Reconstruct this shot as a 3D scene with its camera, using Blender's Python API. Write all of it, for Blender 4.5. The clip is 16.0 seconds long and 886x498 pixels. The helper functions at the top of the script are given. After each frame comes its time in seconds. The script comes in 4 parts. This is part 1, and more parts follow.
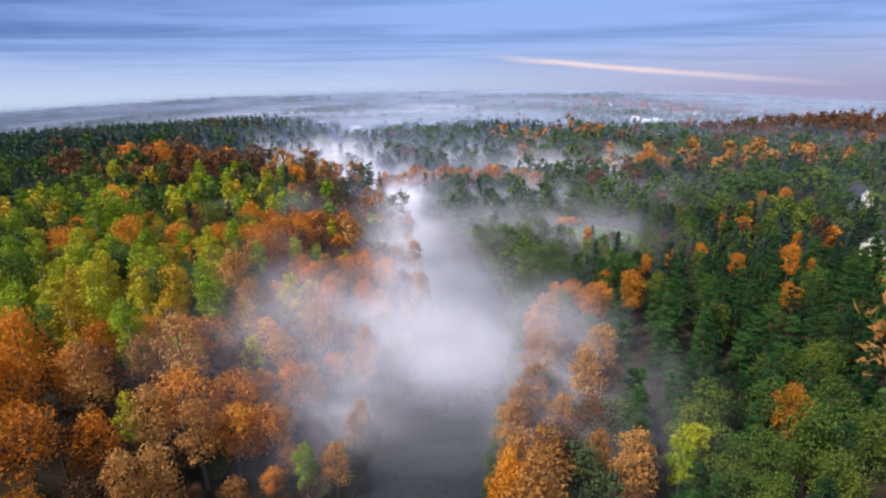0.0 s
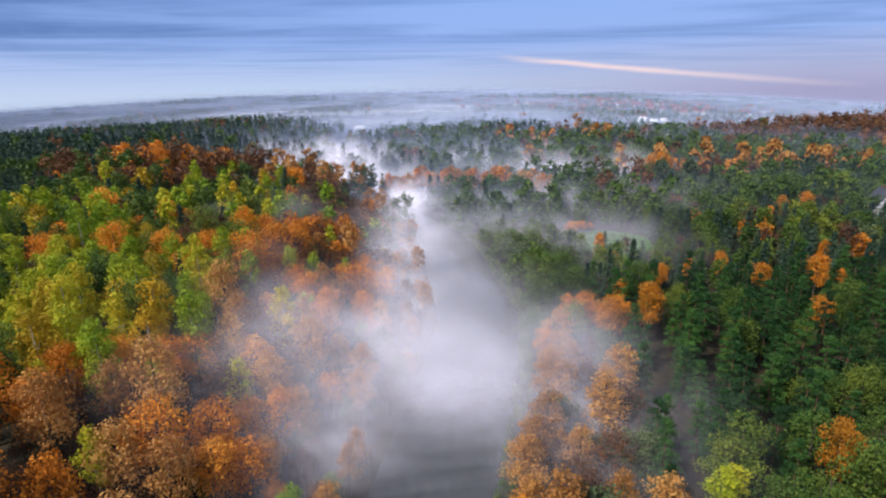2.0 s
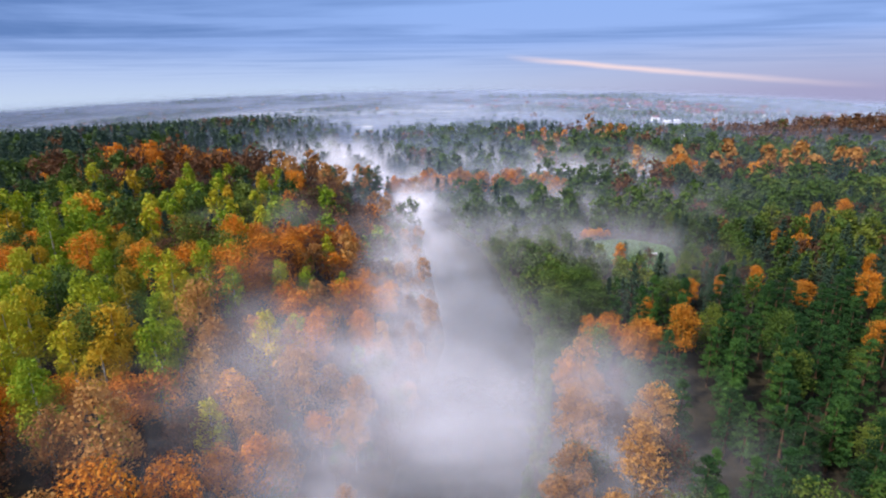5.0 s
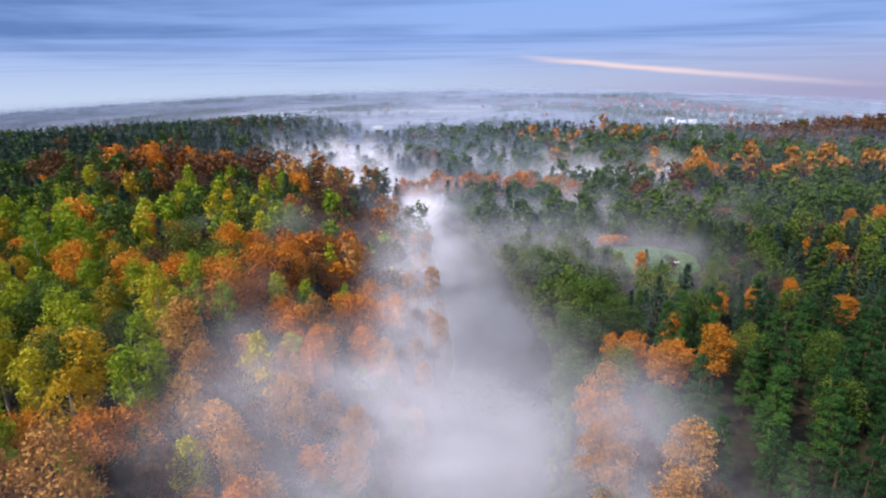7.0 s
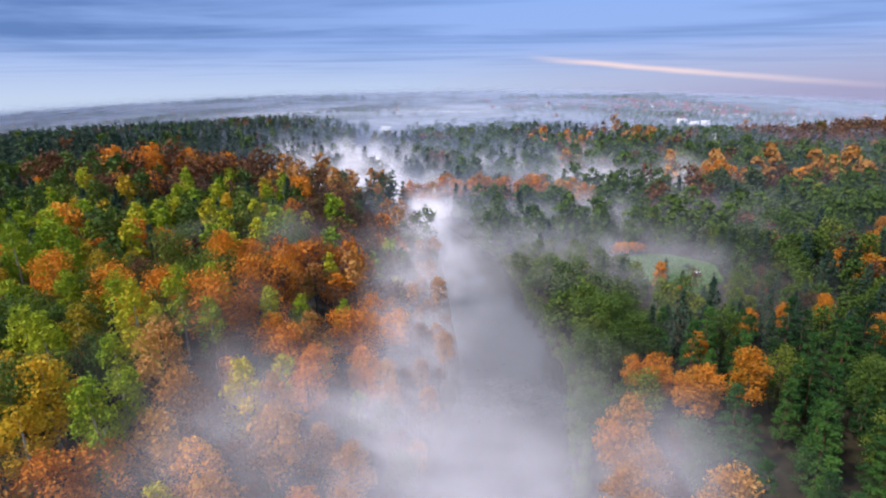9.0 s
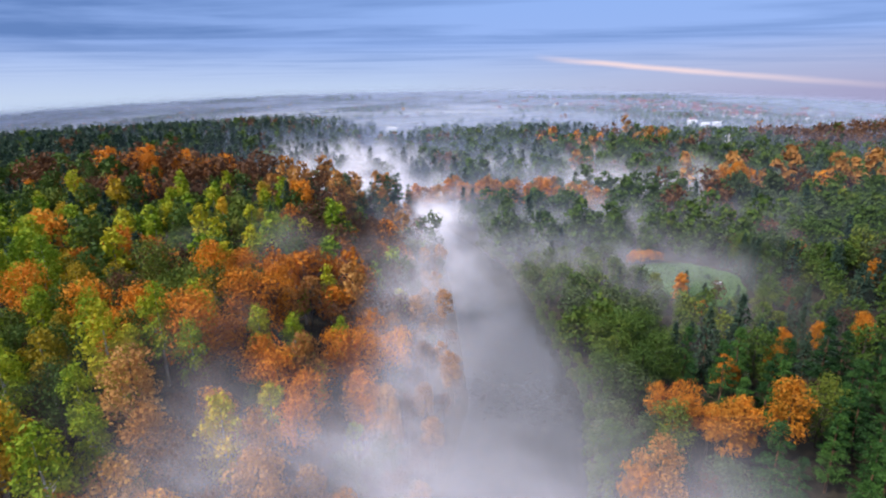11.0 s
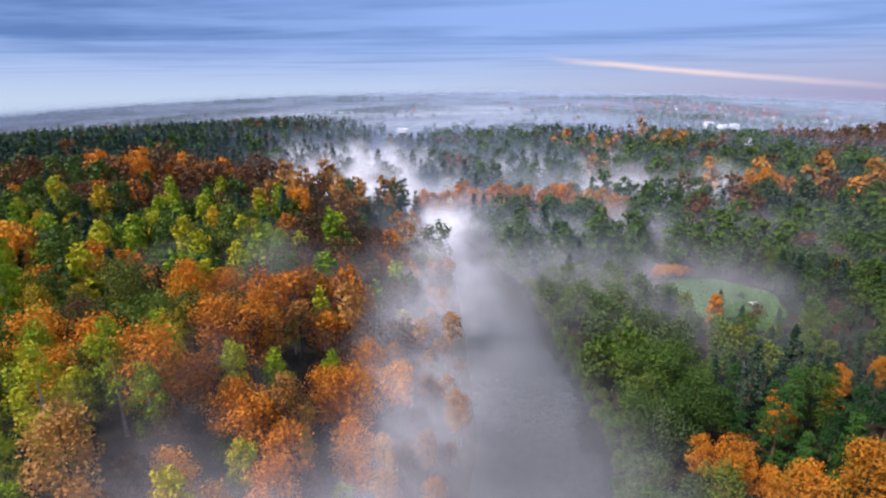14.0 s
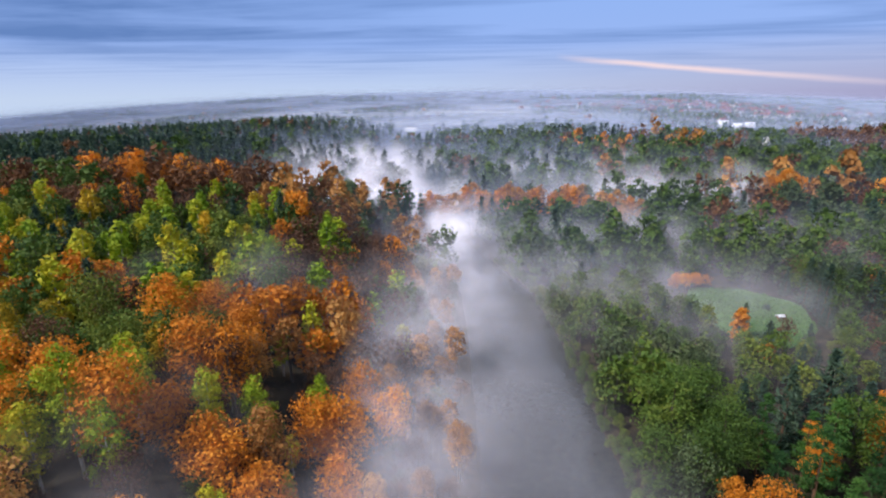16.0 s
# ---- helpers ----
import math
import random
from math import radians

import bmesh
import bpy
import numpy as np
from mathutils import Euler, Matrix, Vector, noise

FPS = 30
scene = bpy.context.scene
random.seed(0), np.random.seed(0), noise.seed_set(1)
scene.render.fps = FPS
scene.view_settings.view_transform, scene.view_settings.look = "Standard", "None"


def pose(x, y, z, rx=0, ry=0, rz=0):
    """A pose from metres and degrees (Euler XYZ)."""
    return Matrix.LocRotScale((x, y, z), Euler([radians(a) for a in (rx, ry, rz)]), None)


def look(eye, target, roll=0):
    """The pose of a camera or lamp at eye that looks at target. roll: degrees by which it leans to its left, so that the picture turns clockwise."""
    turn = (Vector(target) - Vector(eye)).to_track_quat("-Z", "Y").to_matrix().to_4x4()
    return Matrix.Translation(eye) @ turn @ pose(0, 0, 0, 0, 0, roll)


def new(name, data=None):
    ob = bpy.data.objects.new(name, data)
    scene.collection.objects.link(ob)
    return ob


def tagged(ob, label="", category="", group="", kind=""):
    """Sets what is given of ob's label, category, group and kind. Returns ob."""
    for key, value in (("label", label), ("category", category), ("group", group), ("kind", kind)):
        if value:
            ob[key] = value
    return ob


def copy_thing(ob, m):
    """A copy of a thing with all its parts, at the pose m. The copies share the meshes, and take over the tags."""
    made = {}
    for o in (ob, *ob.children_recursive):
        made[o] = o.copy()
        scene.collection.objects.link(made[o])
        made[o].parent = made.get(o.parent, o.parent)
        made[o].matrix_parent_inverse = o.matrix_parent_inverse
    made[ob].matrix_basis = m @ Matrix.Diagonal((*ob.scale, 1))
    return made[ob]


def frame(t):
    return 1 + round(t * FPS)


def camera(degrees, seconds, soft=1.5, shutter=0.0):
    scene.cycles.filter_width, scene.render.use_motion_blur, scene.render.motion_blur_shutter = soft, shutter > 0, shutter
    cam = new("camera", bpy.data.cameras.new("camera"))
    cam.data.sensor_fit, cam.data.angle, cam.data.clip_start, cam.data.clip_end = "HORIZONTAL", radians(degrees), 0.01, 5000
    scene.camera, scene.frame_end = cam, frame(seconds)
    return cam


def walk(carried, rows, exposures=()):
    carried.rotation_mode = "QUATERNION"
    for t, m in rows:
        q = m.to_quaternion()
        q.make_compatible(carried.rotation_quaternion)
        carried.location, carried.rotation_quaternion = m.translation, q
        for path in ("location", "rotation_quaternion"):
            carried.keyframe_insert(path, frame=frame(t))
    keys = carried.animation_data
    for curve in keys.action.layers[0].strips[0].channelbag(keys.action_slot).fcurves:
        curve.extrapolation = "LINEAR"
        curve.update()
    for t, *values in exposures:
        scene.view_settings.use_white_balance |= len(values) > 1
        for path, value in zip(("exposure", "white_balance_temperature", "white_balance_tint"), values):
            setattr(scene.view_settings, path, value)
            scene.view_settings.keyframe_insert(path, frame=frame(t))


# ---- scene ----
cam = camera(80.5, 16.0, soft=2.2)
PATH = [
    (0, (-1.307, -2.395, 62.807), (-1.206, -0.481, 62.236), -1.0),
    (0.5, (-1.077, -0.033, 62.591), (-0.984, 1.881, 62.021), -1.1),
    (1, (-1.041, 2.26, 62.73), (-0.95, 4.175, 62.158), -0.9),
    (1.5, (-0.99, 4.712, 62.579), (-0.903, 6.626, 62.009), -0.9),
    (2, (-0.881, 6.912, 62.418), (-0.797, 8.827, 61.847), -0.9),
    (2.5, (-0.697, 9.326, 62.32), (-0.617, 11.241, 61.748), -0.8),
    (3, (-0.664, 11.418, 62.278), (-0.587, 13.333, 61.707), -0.8),
    (3.5, (-0.485, 13.841, 62.3), (-0.414, 15.756, 61.729), -0.8),
    (4, (-0.315, 16.194, 61.952), (-0.25, 18.11, 61.383), -0.8),
    (6.5, (0.267, 27.931, 61.796), (0.292, 29.848, 61.225), -0.8),
    (7, (0.286, 30.298, 61.711), (0.3, 32.215, 61.141), -0.8),
    (7.5, (0.365, 32.53, 61.725), (0.371, 34.447, 61.154), -0.7),
    (8, (0.513, 34.827, 61.664), (0.512, 36.744, 61.094), -0.7),
    (8.5, (0.579, 37.161, 61.693), (0.571, 39.078, 61.122), -0.7),
    (9, (0.584, 39.352, 61.551), (0.567, 41.27, 60.983), -0.7),
    (11.5, (0.667, 51.202, 61.512), (0.619, 53.119, 60.945), -0.6),
    (12, (0.73, 53.469, 61.397), (0.675, 55.387, 60.832), -0.6),
    (12.5, (0.866, 55.884, 61.376), (0.803, 57.801, 60.811), -0.6),
    (13, (0.88, 58.183, 61.351), (0.813, 60.101, 60.787), -0.6),
    (13.5, (0.848, 60.567, 61.413), (0.776, 62.484, 60.848), -0.5),
    (14, (0.852, 62.871, 61.385), (0.771, 64.788, 60.822), -0.5),
    (14.5, (0.951, 65.207, 61.316), (0.859, 67.124, 60.755), -0.5),
    (15, (1.124, 67.512, 61.303), (1.024, 69.429, 60.741), -0.6),
    (15.5, (1.506, 69.823, 61.298), (1.396, 71.738, 60.734), -0.7),
    (16, (2.049, 71.985, 61.283), (1.93, 73.9, 60.717), -0.7),
]
walk(cam, [(t, look(eye, target, roll)) for t, eye, target, roll in PATH])

# ---- light ----
scene.cycles.transparent_max_bounces = 64
SUN_ELEVATION, SUN_TURN = 48.0, 238.0      # degrees; the turn is counted from +y towards +x

world = bpy.data.worlds.new("evening_sky")
scene.world = world
world.use_nodes = True


def wire(tree):
    """Short helpers to add and link nodes in a tree."""
    def add(kind, **fields):
        node = tree.nodes.new(kind)
        for key, value in fields.items():
            if key == "operation":
                node.operation = value
            elif key == "data_type":
                node.data_type = value
            elif key == "blend_type":
                node.blend_type = value
            elif key == "inputs":
                for slot, v in value.items():
                    node.inputs[slot].default_value = v
        return node
    return add, tree.links.new


def ramp(node, stops, mode="LINEAR"):
    cr = node.color_ramp
    cr.interpolation = mode
    while len(cr.elements) < len(stops):
        cr.elements.new(0.5)
    for el, (at, colour) in zip(cr.elements, stops):
        el.position = at
        el.color = (*colour, 1.0)
    return node


def build_sky():
    tree = world.node_tree
    tree.nodes.clear()
    add, link = wire(tree)
    out = add("ShaderNodeOutputWorld")
    bg = add("ShaderNodeBackground", inputs={"Strength": 1.0})
    sky = add("ShaderNodeTexSky")
    sky.sky_type, sky.sun_disc = "NISHITA", False
    sky.sun_elevation, sky.sun_rotation = radians(SUN_ELEVATION), radians(SUN_TURN)
    sky.air_density, sky.dust_density, sky.ozone_density = 1.0, 1.5, 2.0
    dim = add("ShaderNodeVectorMath", operation="SCALE", inputs={"Scale": 0.09})
    link(sky.outputs[0], dim.inputs[0])
    co = add("ShaderNodeTexCoord")
    sep = add("ShaderNodeSeparateXYZ")
    link(co.outputs["Generated"], sep.inputs[0])
    # the layered cloud cover by height above the horizon
    grad = ramp(add("ShaderNodeValToRGB"), [(0.0, (0.58, 0.70, 0.92)), (0.035, (0.48, 0.61, 0.92)), (0.085, (0.32, 0.48, 0.92)), (0.18, (0.29, 0.47, 0.93)), (0.30, (0.50, 0.64, 0.95)), (0.6, (0.72, 0.84, 1.10)), (1.0, (0.80, 0.92, 1.15))])
    link(sep.outputs["Z"], grad.inputs[0])
    # a lavender tint towards +x near the horizon
    side = add("ShaderNodeMapRange", inputs={"From Min": -0.1, "From Max": 0.6})
    link(sep.outputs["X"], side.inputs[0])
    low = add("ShaderNodeMapRange", inputs={"From Min": 0.09, "From Max": 0.0})
    link(sep.outputs["Z"], low.inputs[0])
    both = add("ShaderNodeMath", operation="MULTIPLY")
    link(side.outputs[0], both.inputs[0]), link(low.outputs[0], both.inputs[1])
    tint = add("ShaderNodeMix", data_type="RGBA")
    link(both.outputs[0], tint.inputs["Factor"]), link(grad.outputs[0], tint.inputs[6])
    tint.inputs[7].default_value = (0.40, 0.39, 0.62, 1)
    # streaks: the direction met with a flat cloud deck
    up = add("ShaderNodeMath", operation="MAXIMUM", inputs={1: 0.012})
    link(sep.outputs["Z"], up.inputs[0])
    px = add("ShaderNodeMath", operation="DIVIDE")
    link(sep.outputs["X"], px.inputs[0]), link(up.outputs[0], px.inputs[1])
    py = add("ShaderNodeMath", operation="DIVIDE")
    link(sep.outputs["Y"], py.inputs[0]), link(up.outputs[0], py.inputs[1])
    deck = add("ShaderNodeCombineXYZ")
    link(px.outputs[0], deck.inputs[0]), link(py.outputs[0], deck.inputs[1])
    shape = add("ShaderNodeMapping")
    shape.inputs["Scale"].default_value = (0.16, 0.45, 1)
    shape.inputs["Location"].default_value = (1.3, 4.1, 0)
    link(deck.outputs[0], shape.inputs[0])
    cloud = add("ShaderNodeTexNoise", inputs={"Scale": 1.0, "Detail": 5.0, "Roughness": 0.55, "Distortion": 0.4})
    link(shape.outputs[0], cloud.inputs["Vector"])
    band = add("ShaderNodeMapRange", inputs={"From Min": 0.42, "From Max": 0.68, "To Min": 0.0, "To Max": 0.75})
    link(cloud.outputs[0], band.inputs[0])
    high = add("ShaderNodeMapRange", inputs={"From Min": 0.02, "From Max": 0.10})
    link(sep.outputs["Z"], high.inputs[0])
    amount = add("ShaderNodeMath", operation="MULTIPLY")
    link(band.outputs[0], amount.inputs[0]), link(high.outputs[0], amount.inputs[1])
    west = add("ShaderNodeMapRange", inputs={"From Min": 0.0, "From Max": -0.6, "To Max": 0.85})
    link(sep.outputs["X"], west.inputs[0])
    heavy = add("ShaderNodeMapRange", inputs={"From Min": 0.045, "From Max": 0.09})
    link(sep.outputs["Z"], heavy.inputs[0])
    pile = add("ShaderNodeMath", operation="MULTIPLY")
    link(west.outputs[0], pile.inputs[0]), link(heavy.outputs[0], pile.inputs[1])
    puff = add("ShaderNodeTexNoise", inputs={"Scale": 7.0, "Detail": 4.0, "Roughness": 0.6})
    wide = add("ShaderNodeMapping")
    wide.inputs["Scale"].default_value = (1.0, 1.0, 5.0)
    link(co.outputs["Generated"], wide.inputs[0]), link(wide.outputs[0], puff.inputs["Vector"])
    more = add("ShaderNodeMath", operation="MULTIPLY_ADD")
    link(pile.outputs[0], more.inputs[0]), link(puff.outputs[0], more.inputs[1]), link(amount.outputs[0], more.inputs[2])
    more.use_clamp = True
    amount = more
    dark = add("ShaderNodeMix", data_type="RGBA")
    link(amount.outputs[0], dark.inputs["Factor"]), link(tint.outputs[2], dark.inputs[6])
    dark.inputs[7].default_value = (0.12, 0.23, 0.54, 1)
    # one thin pink cloud bank lit by the low light
    tilt = add("ShaderNodeMath", operation="MULTIPLY_ADD", inputs={1: -0.117, 2: 0.0785})
    link(sep.outputs["X"], tilt.inputs[0])
    off = add("ShaderNodeMath", operation="SUBTRACT")
    link(sep.outputs["Z"], off.inputs[0]), link(tilt.outputs[0], off.inputs[1])
    fray = add("ShaderNodeMath", operation="MULTIPLY_ADD", inputs={1: 0.009, 2: -0.0045})
    link(puff.outputs[0], fray.inputs[0])
    torn = add("ShaderNodeMath", operation="ADD")
    link(off.outputs[0], torn.inputs[0]), link(fray.outputs[0], torn.inputs[1])
    size = add("ShaderNodeMath", operation="ABSOLUTE")
    link(torn.outputs[0], size.inputs[0])
    thin = add("ShaderNodeMapRange", inputs={"From Min": 0.0065, "From Max": 0.001})
    link(size.outputs[0], thin.inputs[0])
    left = add("ShaderNodeMapRange", inputs={"From Min": 0.14, "From Max": 0.26})
    link(sep.outputs["X"], left.inputs[0])
    right = add("ShaderNodeMapRange", inputs={"From Min": 0.66, "From Max": 0.38})
    link(sep.outputs["X"], right.inputs[0])
    ends = add("ShaderNodeMath", operation="MULTIPLY")
    link(left.outputs[0], ends.inputs[0]), link(right.outputs[0], ends.inputs[1])
    bank = add("ShaderNodeMath", operation="MULTIPLY")
    link(thin.outputs[0], bank.inputs[0]), link(ends.outputs[0], bank.inputs[1])
    front = add("ShaderNodeMath", operation="GREATER_THAN", inputs={1: 0.0})
    link(sep.outputs["Y"], front.inputs[0])
    bank2 = add("ShaderNodeMath", operation="MULTIPLY")
    link(bank.outputs[0], bank2.inputs[0]), link(front.outputs[0], bank2.inputs[1])
    pink = add("ShaderNodeMix", data_type="RGBA")
    link(bank2.outputs[0], pink.inputs["Factor"]), link(dark.outputs[2], pink.inputs[6])
    pink.inputs[7].default_value = (0.92, 0.74, 0.80, 1)
    cover = add("ShaderNodeMix", data_type="RGBA", inputs={0: 0.94})
    link(dim.outputs[0], cover.inputs[6]), link(pink.outputs[2], cover.inputs[7])
    link(cover.outputs[2], bg.inputs[0]), link(bg.outputs[0], out.inputs[0])


build_sky()
sun = new("sun", bpy.data.lights.new("sun", "SUN"))
sun.data.energy, sun.data.angle, sun.data.color = 4.9, radians(5), (1.0, 0.945, 0.88)
_e, _a = radians(SUN_ELEVATION), radians(SUN_TURN)
sun.matrix_world = look(Vector((math.sin(_a) * math.cos(_e), math.cos(_a) * math.cos(_e), math.sin(_e))) * 50, (0, 0, 0))


# ---- materials ----
def material(name):
    m = bpy.data.materials.new(name)
    m.use_nodes = True
    m.node_tree.nodes.clear()
    add, link = wire(m.node_tree)
    return m, add, link


def leaf_material(name, stops, gloss=0.65, patch=0.12):
    """Leaves: colours from a ramp, varied leaf by leaf, in patches of the crown and tree by tree."""
    m, add, link = material(name)
    out = add("ShaderNodeOutputMaterial")
    geo, info = add("ShaderNodeNewGeometry"), add("ShaderNodeObjectInfo")
    grain = add("ShaderNodeTexNoise", inputs={"Scale": patch, "Detail": 3.0, "Roughness": 0.6})
    link(geo.outputs["Position"], grain.inputs["Vector"])
    a = add("ShaderNodeMath", operation="MULTIPLY", inputs={1: 0.24})
    link(geo.outputs["Random Per Island"], a.inputs[0])
    b = add("ShaderNodeMath", operation="MULTIPLY_ADD", inputs={1: 0.42})
    link(info.outputs["Random"], b.inputs[0]), link(a.outputs[0], b.inputs[2])
    c = add("ShaderNodeMath", operation="MULTIPLY_ADD", inputs={1: 0.9})
    link(grain.outputs[0], c.inputs[0]), link(b.outputs[0], c.inputs[2])
    stand_of = add("ShaderNodeTexNoise", inputs={"Scale": 0.028, "Detail": 2.0})
    link(geo.outputs["Position"], stand_of.inputs["Vector"])
    e = add("ShaderNodeMath", operation="MULTIPLY_ADD", inputs={1: 0.8})
    link(stand_of.outputs[0], e.inputs[0]), link(c.outputs[0], e.inputs[2])
    d = add("ShaderNodeMath", operation="SUBTRACT", inputs={1: 0.68})
    link(e.outputs[0], d.inputs[0])
    col = ramp(add("ShaderNodeValToRGB"), stops)
    link(d.outputs[0], col.inputs[0])
    bsdf = add("ShaderNodeBsdfPrincipled", inputs={"Roughness": gloss, "Specular IOR Level": 0.25})
    link(col.outputs[0], bsdf.inputs["Base Color"])
    thru = add("ShaderNodeBsdfTranslucent")
    link(col.outputs[0], thru.inputs[0])
    mix = add("ShaderNodeMixShader", inputs={0: 0.25})
    link(bsdf.outputs[0], mix.inputs[1]), link(thru.outputs[0], mix.inputs[2])
    link(mix.outputs[0], out.inputs[0])
    return m


def plain_material(name, dark, light, scale=1.0, rough=0.85, bump=0.0, spec=0.3):
    """A surface between two colours, mottled at two scales."""
    m, add, link = material(name)
    out = add("ShaderNodeOutputMaterial")
    geo = add("ShaderNodeNewGeometry")
    n1 = add("ShaderNodeTexNoise", inputs={"Scale": scale, "Detail": 5.0, "Roughness": 0.6})
    n2 = add("ShaderNodeTexNoise", inputs={"Scale": scale * 0.09, "Detail": 3.0})
    for n in (n1, n2):
        link(geo.outputs["Position"], n.inputs["Vector"])
    s = add("ShaderNodeMath", operation="ADD")
    link(n1.outputs[0], s.inputs[0]), link(n2.outputs[0], s.inputs[1])
    h = add("ShaderNodeMapRange", inputs={"From Min": 0.7, "From Max": 1.3})
    link(s.outputs[0], h.inputs[0])
    col = ramp(add("ShaderNodeValToRGB"), [(0.0, dark), (1.0, light)])
    link(h.outputs[0], col.inputs[0])
    bsdf = add("ShaderNodeBsdfPrincipled", inputs={"Roughness": rough, "Specular IOR Level": spec})
    link(col.outputs[0], bsdf.inputs["Base Color"])
    if bump:
        bp = add("ShaderNodeBump", inputs={"Strength": bump, "Distance": 0.3})
        link(n1.outputs[0], bp.inputs["Height"]), link(bp.outputs[0], bsdf.inputs["Normal"])
    link(bsdf.outputs[0], out.inputs[0])
    return m


def mist_material(name, colour, scale, stretch, low=0.15, high=1.75):
    """Mist: pale droplets, as dense as the 'thick' attribute says, torn into wisps."""
    m, add, link = material(name)
    out = add("ShaderNodeOutputMaterial")
    at = add("ShaderNodeAttribute")
    at.attribute_name = "thick"
    geo = add("ShaderNodeNewGeometry")
    mp = add("ShaderNodeMapping")
    mp.inputs["Scale"].default_value = stretch
    link(geo.outputs["Position"], mp.inputs[0])
    big = add("ShaderNodeTexNoise", inputs={"Scale": scale, "Detail": 4.0, "Roughness": 0.5, "Distortion": 0.5})
    link(mp.outputs[0], big.inputs["Vector"])
    wisp = add("ShaderNodeMapRange", inputs={"From Min": 0.37, "From Max": 0.64, "To Min": low, "To Max": high})
    link(big.outputs[0], wisp.inputs[0])
    amt = add("ShaderNodeMath", operation="MULTIPLY")
    amt.use_clamp = True
    link(at.outputs["Fac"], amt.inputs[0]), link(wisp.outputs[0], amt.inputs[1])
    clear = add("ShaderNodeBsdfTransparent")
    white = add("ShaderNodeBsdfDiffuse", inputs={"Color": (*colour, 1)})
    # droplets' all-round scatter imitated: one fixed sun-facing normal lights every slice alike
    sunward = add("ShaderNodeCombineXYZ", inputs={0: -0.40, 1: -0.50, 2: 0.77})
    link(sunward.outputs[0], white.inputs["Normal"])
    back = add("ShaderNodeBsdfTranslucent", inputs={"Color": (*colour, 1)})
    body = add("ShaderNodeMixShader", inputs={0: 0.22})
    link(white.outputs[0], body.inputs[1]), link(back.outputs[0], body.inputs[2])
    mix = add("ShaderNodeMixShader")
    link(amt.outputs[0], mix.inputs[0]), link(clear.outputs[0], mix.inputs[1]), link(body.outputs[0], mix.inputs[2])
    link(mix.outputs[0], out.inputs[0])
    return m


def water_material():
    m, add, link = material("dark_river_water")
    out = add("ShaderNodeOutputMaterial")
    geo = add("ShaderNodeNewGeometry")
    n = add("ShaderNodeTexNoise", inputs={"Scale": 0.7, "Detail": 4.0})
    link(geo.outputs["Position"], n.inputs["Vector"])
    col = ramp(add("ShaderNodeValToRGB"), [(0.3, (0.010, 0.014, 0.016)), (0.7, (0.022, 0.026, 0.024))])
    link(n.outputs[0], col.inputs[0])
    bp = add("ShaderNodeBump", inputs={"Strength": 0.12, "Distance": 0.1})
    link(n.outputs[0], bp.inputs["Height"])
    bsdf = add("ShaderNodeBsdfPrincipled", inputs={"Roughness": 0.08, "IOR": 1.33})
    link(col.outputs[0], bsdf.inputs["Base Color"]), link(bp.outputs[0], bsdf.inputs["Normal"])
    link(bsdf.outputs[0], out.inputs[0])
    return m


def ground_material():
    """Leaf litter under the trees, and patches of field and pasture where the land is open."""
    m, add, link = material("valley_ground")
    out = add("ShaderNodeOutputMaterial")
    geo = add("ShaderNodeNewGeometry")
    fine = add("ShaderNodeTexNoise", inputs={"Scale": 0.35, "Detail": 6.0, "Roughness": 0.6})
    plots = add("ShaderNodeTexVoronoi", inputs={"Scale": 0.006, "Randomness": 0.8})
    for n in (fine, plots):
        link(geo.outputs["Position"], n.inputs["Vector"])
    litter = ramp(add("ShaderNodeValToRGB"), [(0.3, (0.012, 0.012, 0.008)), (0.7, (0.045, 0.034, 0.019))])
    link(fine.outputs[0], litter.inputs[0])
    sep = add("ShaderNodeSeparateColor")
    link(plots.outputs["Color"], sep.inputs[0])
    crop = ramp(add("ShaderNodeValToRGB"), [(0.0, (0.07, 0.085, 0.035)), (0.3, (0.15, 0.105, 0.085)), (0.55, (0.11, 0.07, 0.06)), (0.8, (0.06, 0.085, 0.03))], "CONSTANT")
    link(sep.outputs[0], crop.inputs[0])
    pos = add("ShaderNodeSeparateXYZ")
    link(geo.outputs["Position"], pos.inputs[0])
    tilled = add("ShaderNodeMapRange", inputs={"From Min": 850.0, "From Max": 1000.0, "To Max": 0.9})
    link(pos.outputs["Y"], tilled.inputs[0])
    both = add("ShaderNodeMix", data_type="RGBA")
    link(tilled.outputs[0], both.inputs["Factor"]), link(litter.outputs[0], both.inputs[6]), link(crop.outputs[0], both.inputs[7])
    bp = add("ShaderNodeBump", inputs={"Strength": 0.6, "Distance": 0.3})
    link(fine.outputs[0], bp.inputs["Height"])
    bsdf = add("ShaderNodeBsdfPrincipled", inputs={"Roughness": 0.95, "Specular IOR Level": 0.2})
    link(both.outputs[2], bsdf.inputs["Base Color"]), link(bp.outputs[0], bsdf.inputs["Normal"])
    link(bsdf.outputs[0], out.inputs[0])
    return m


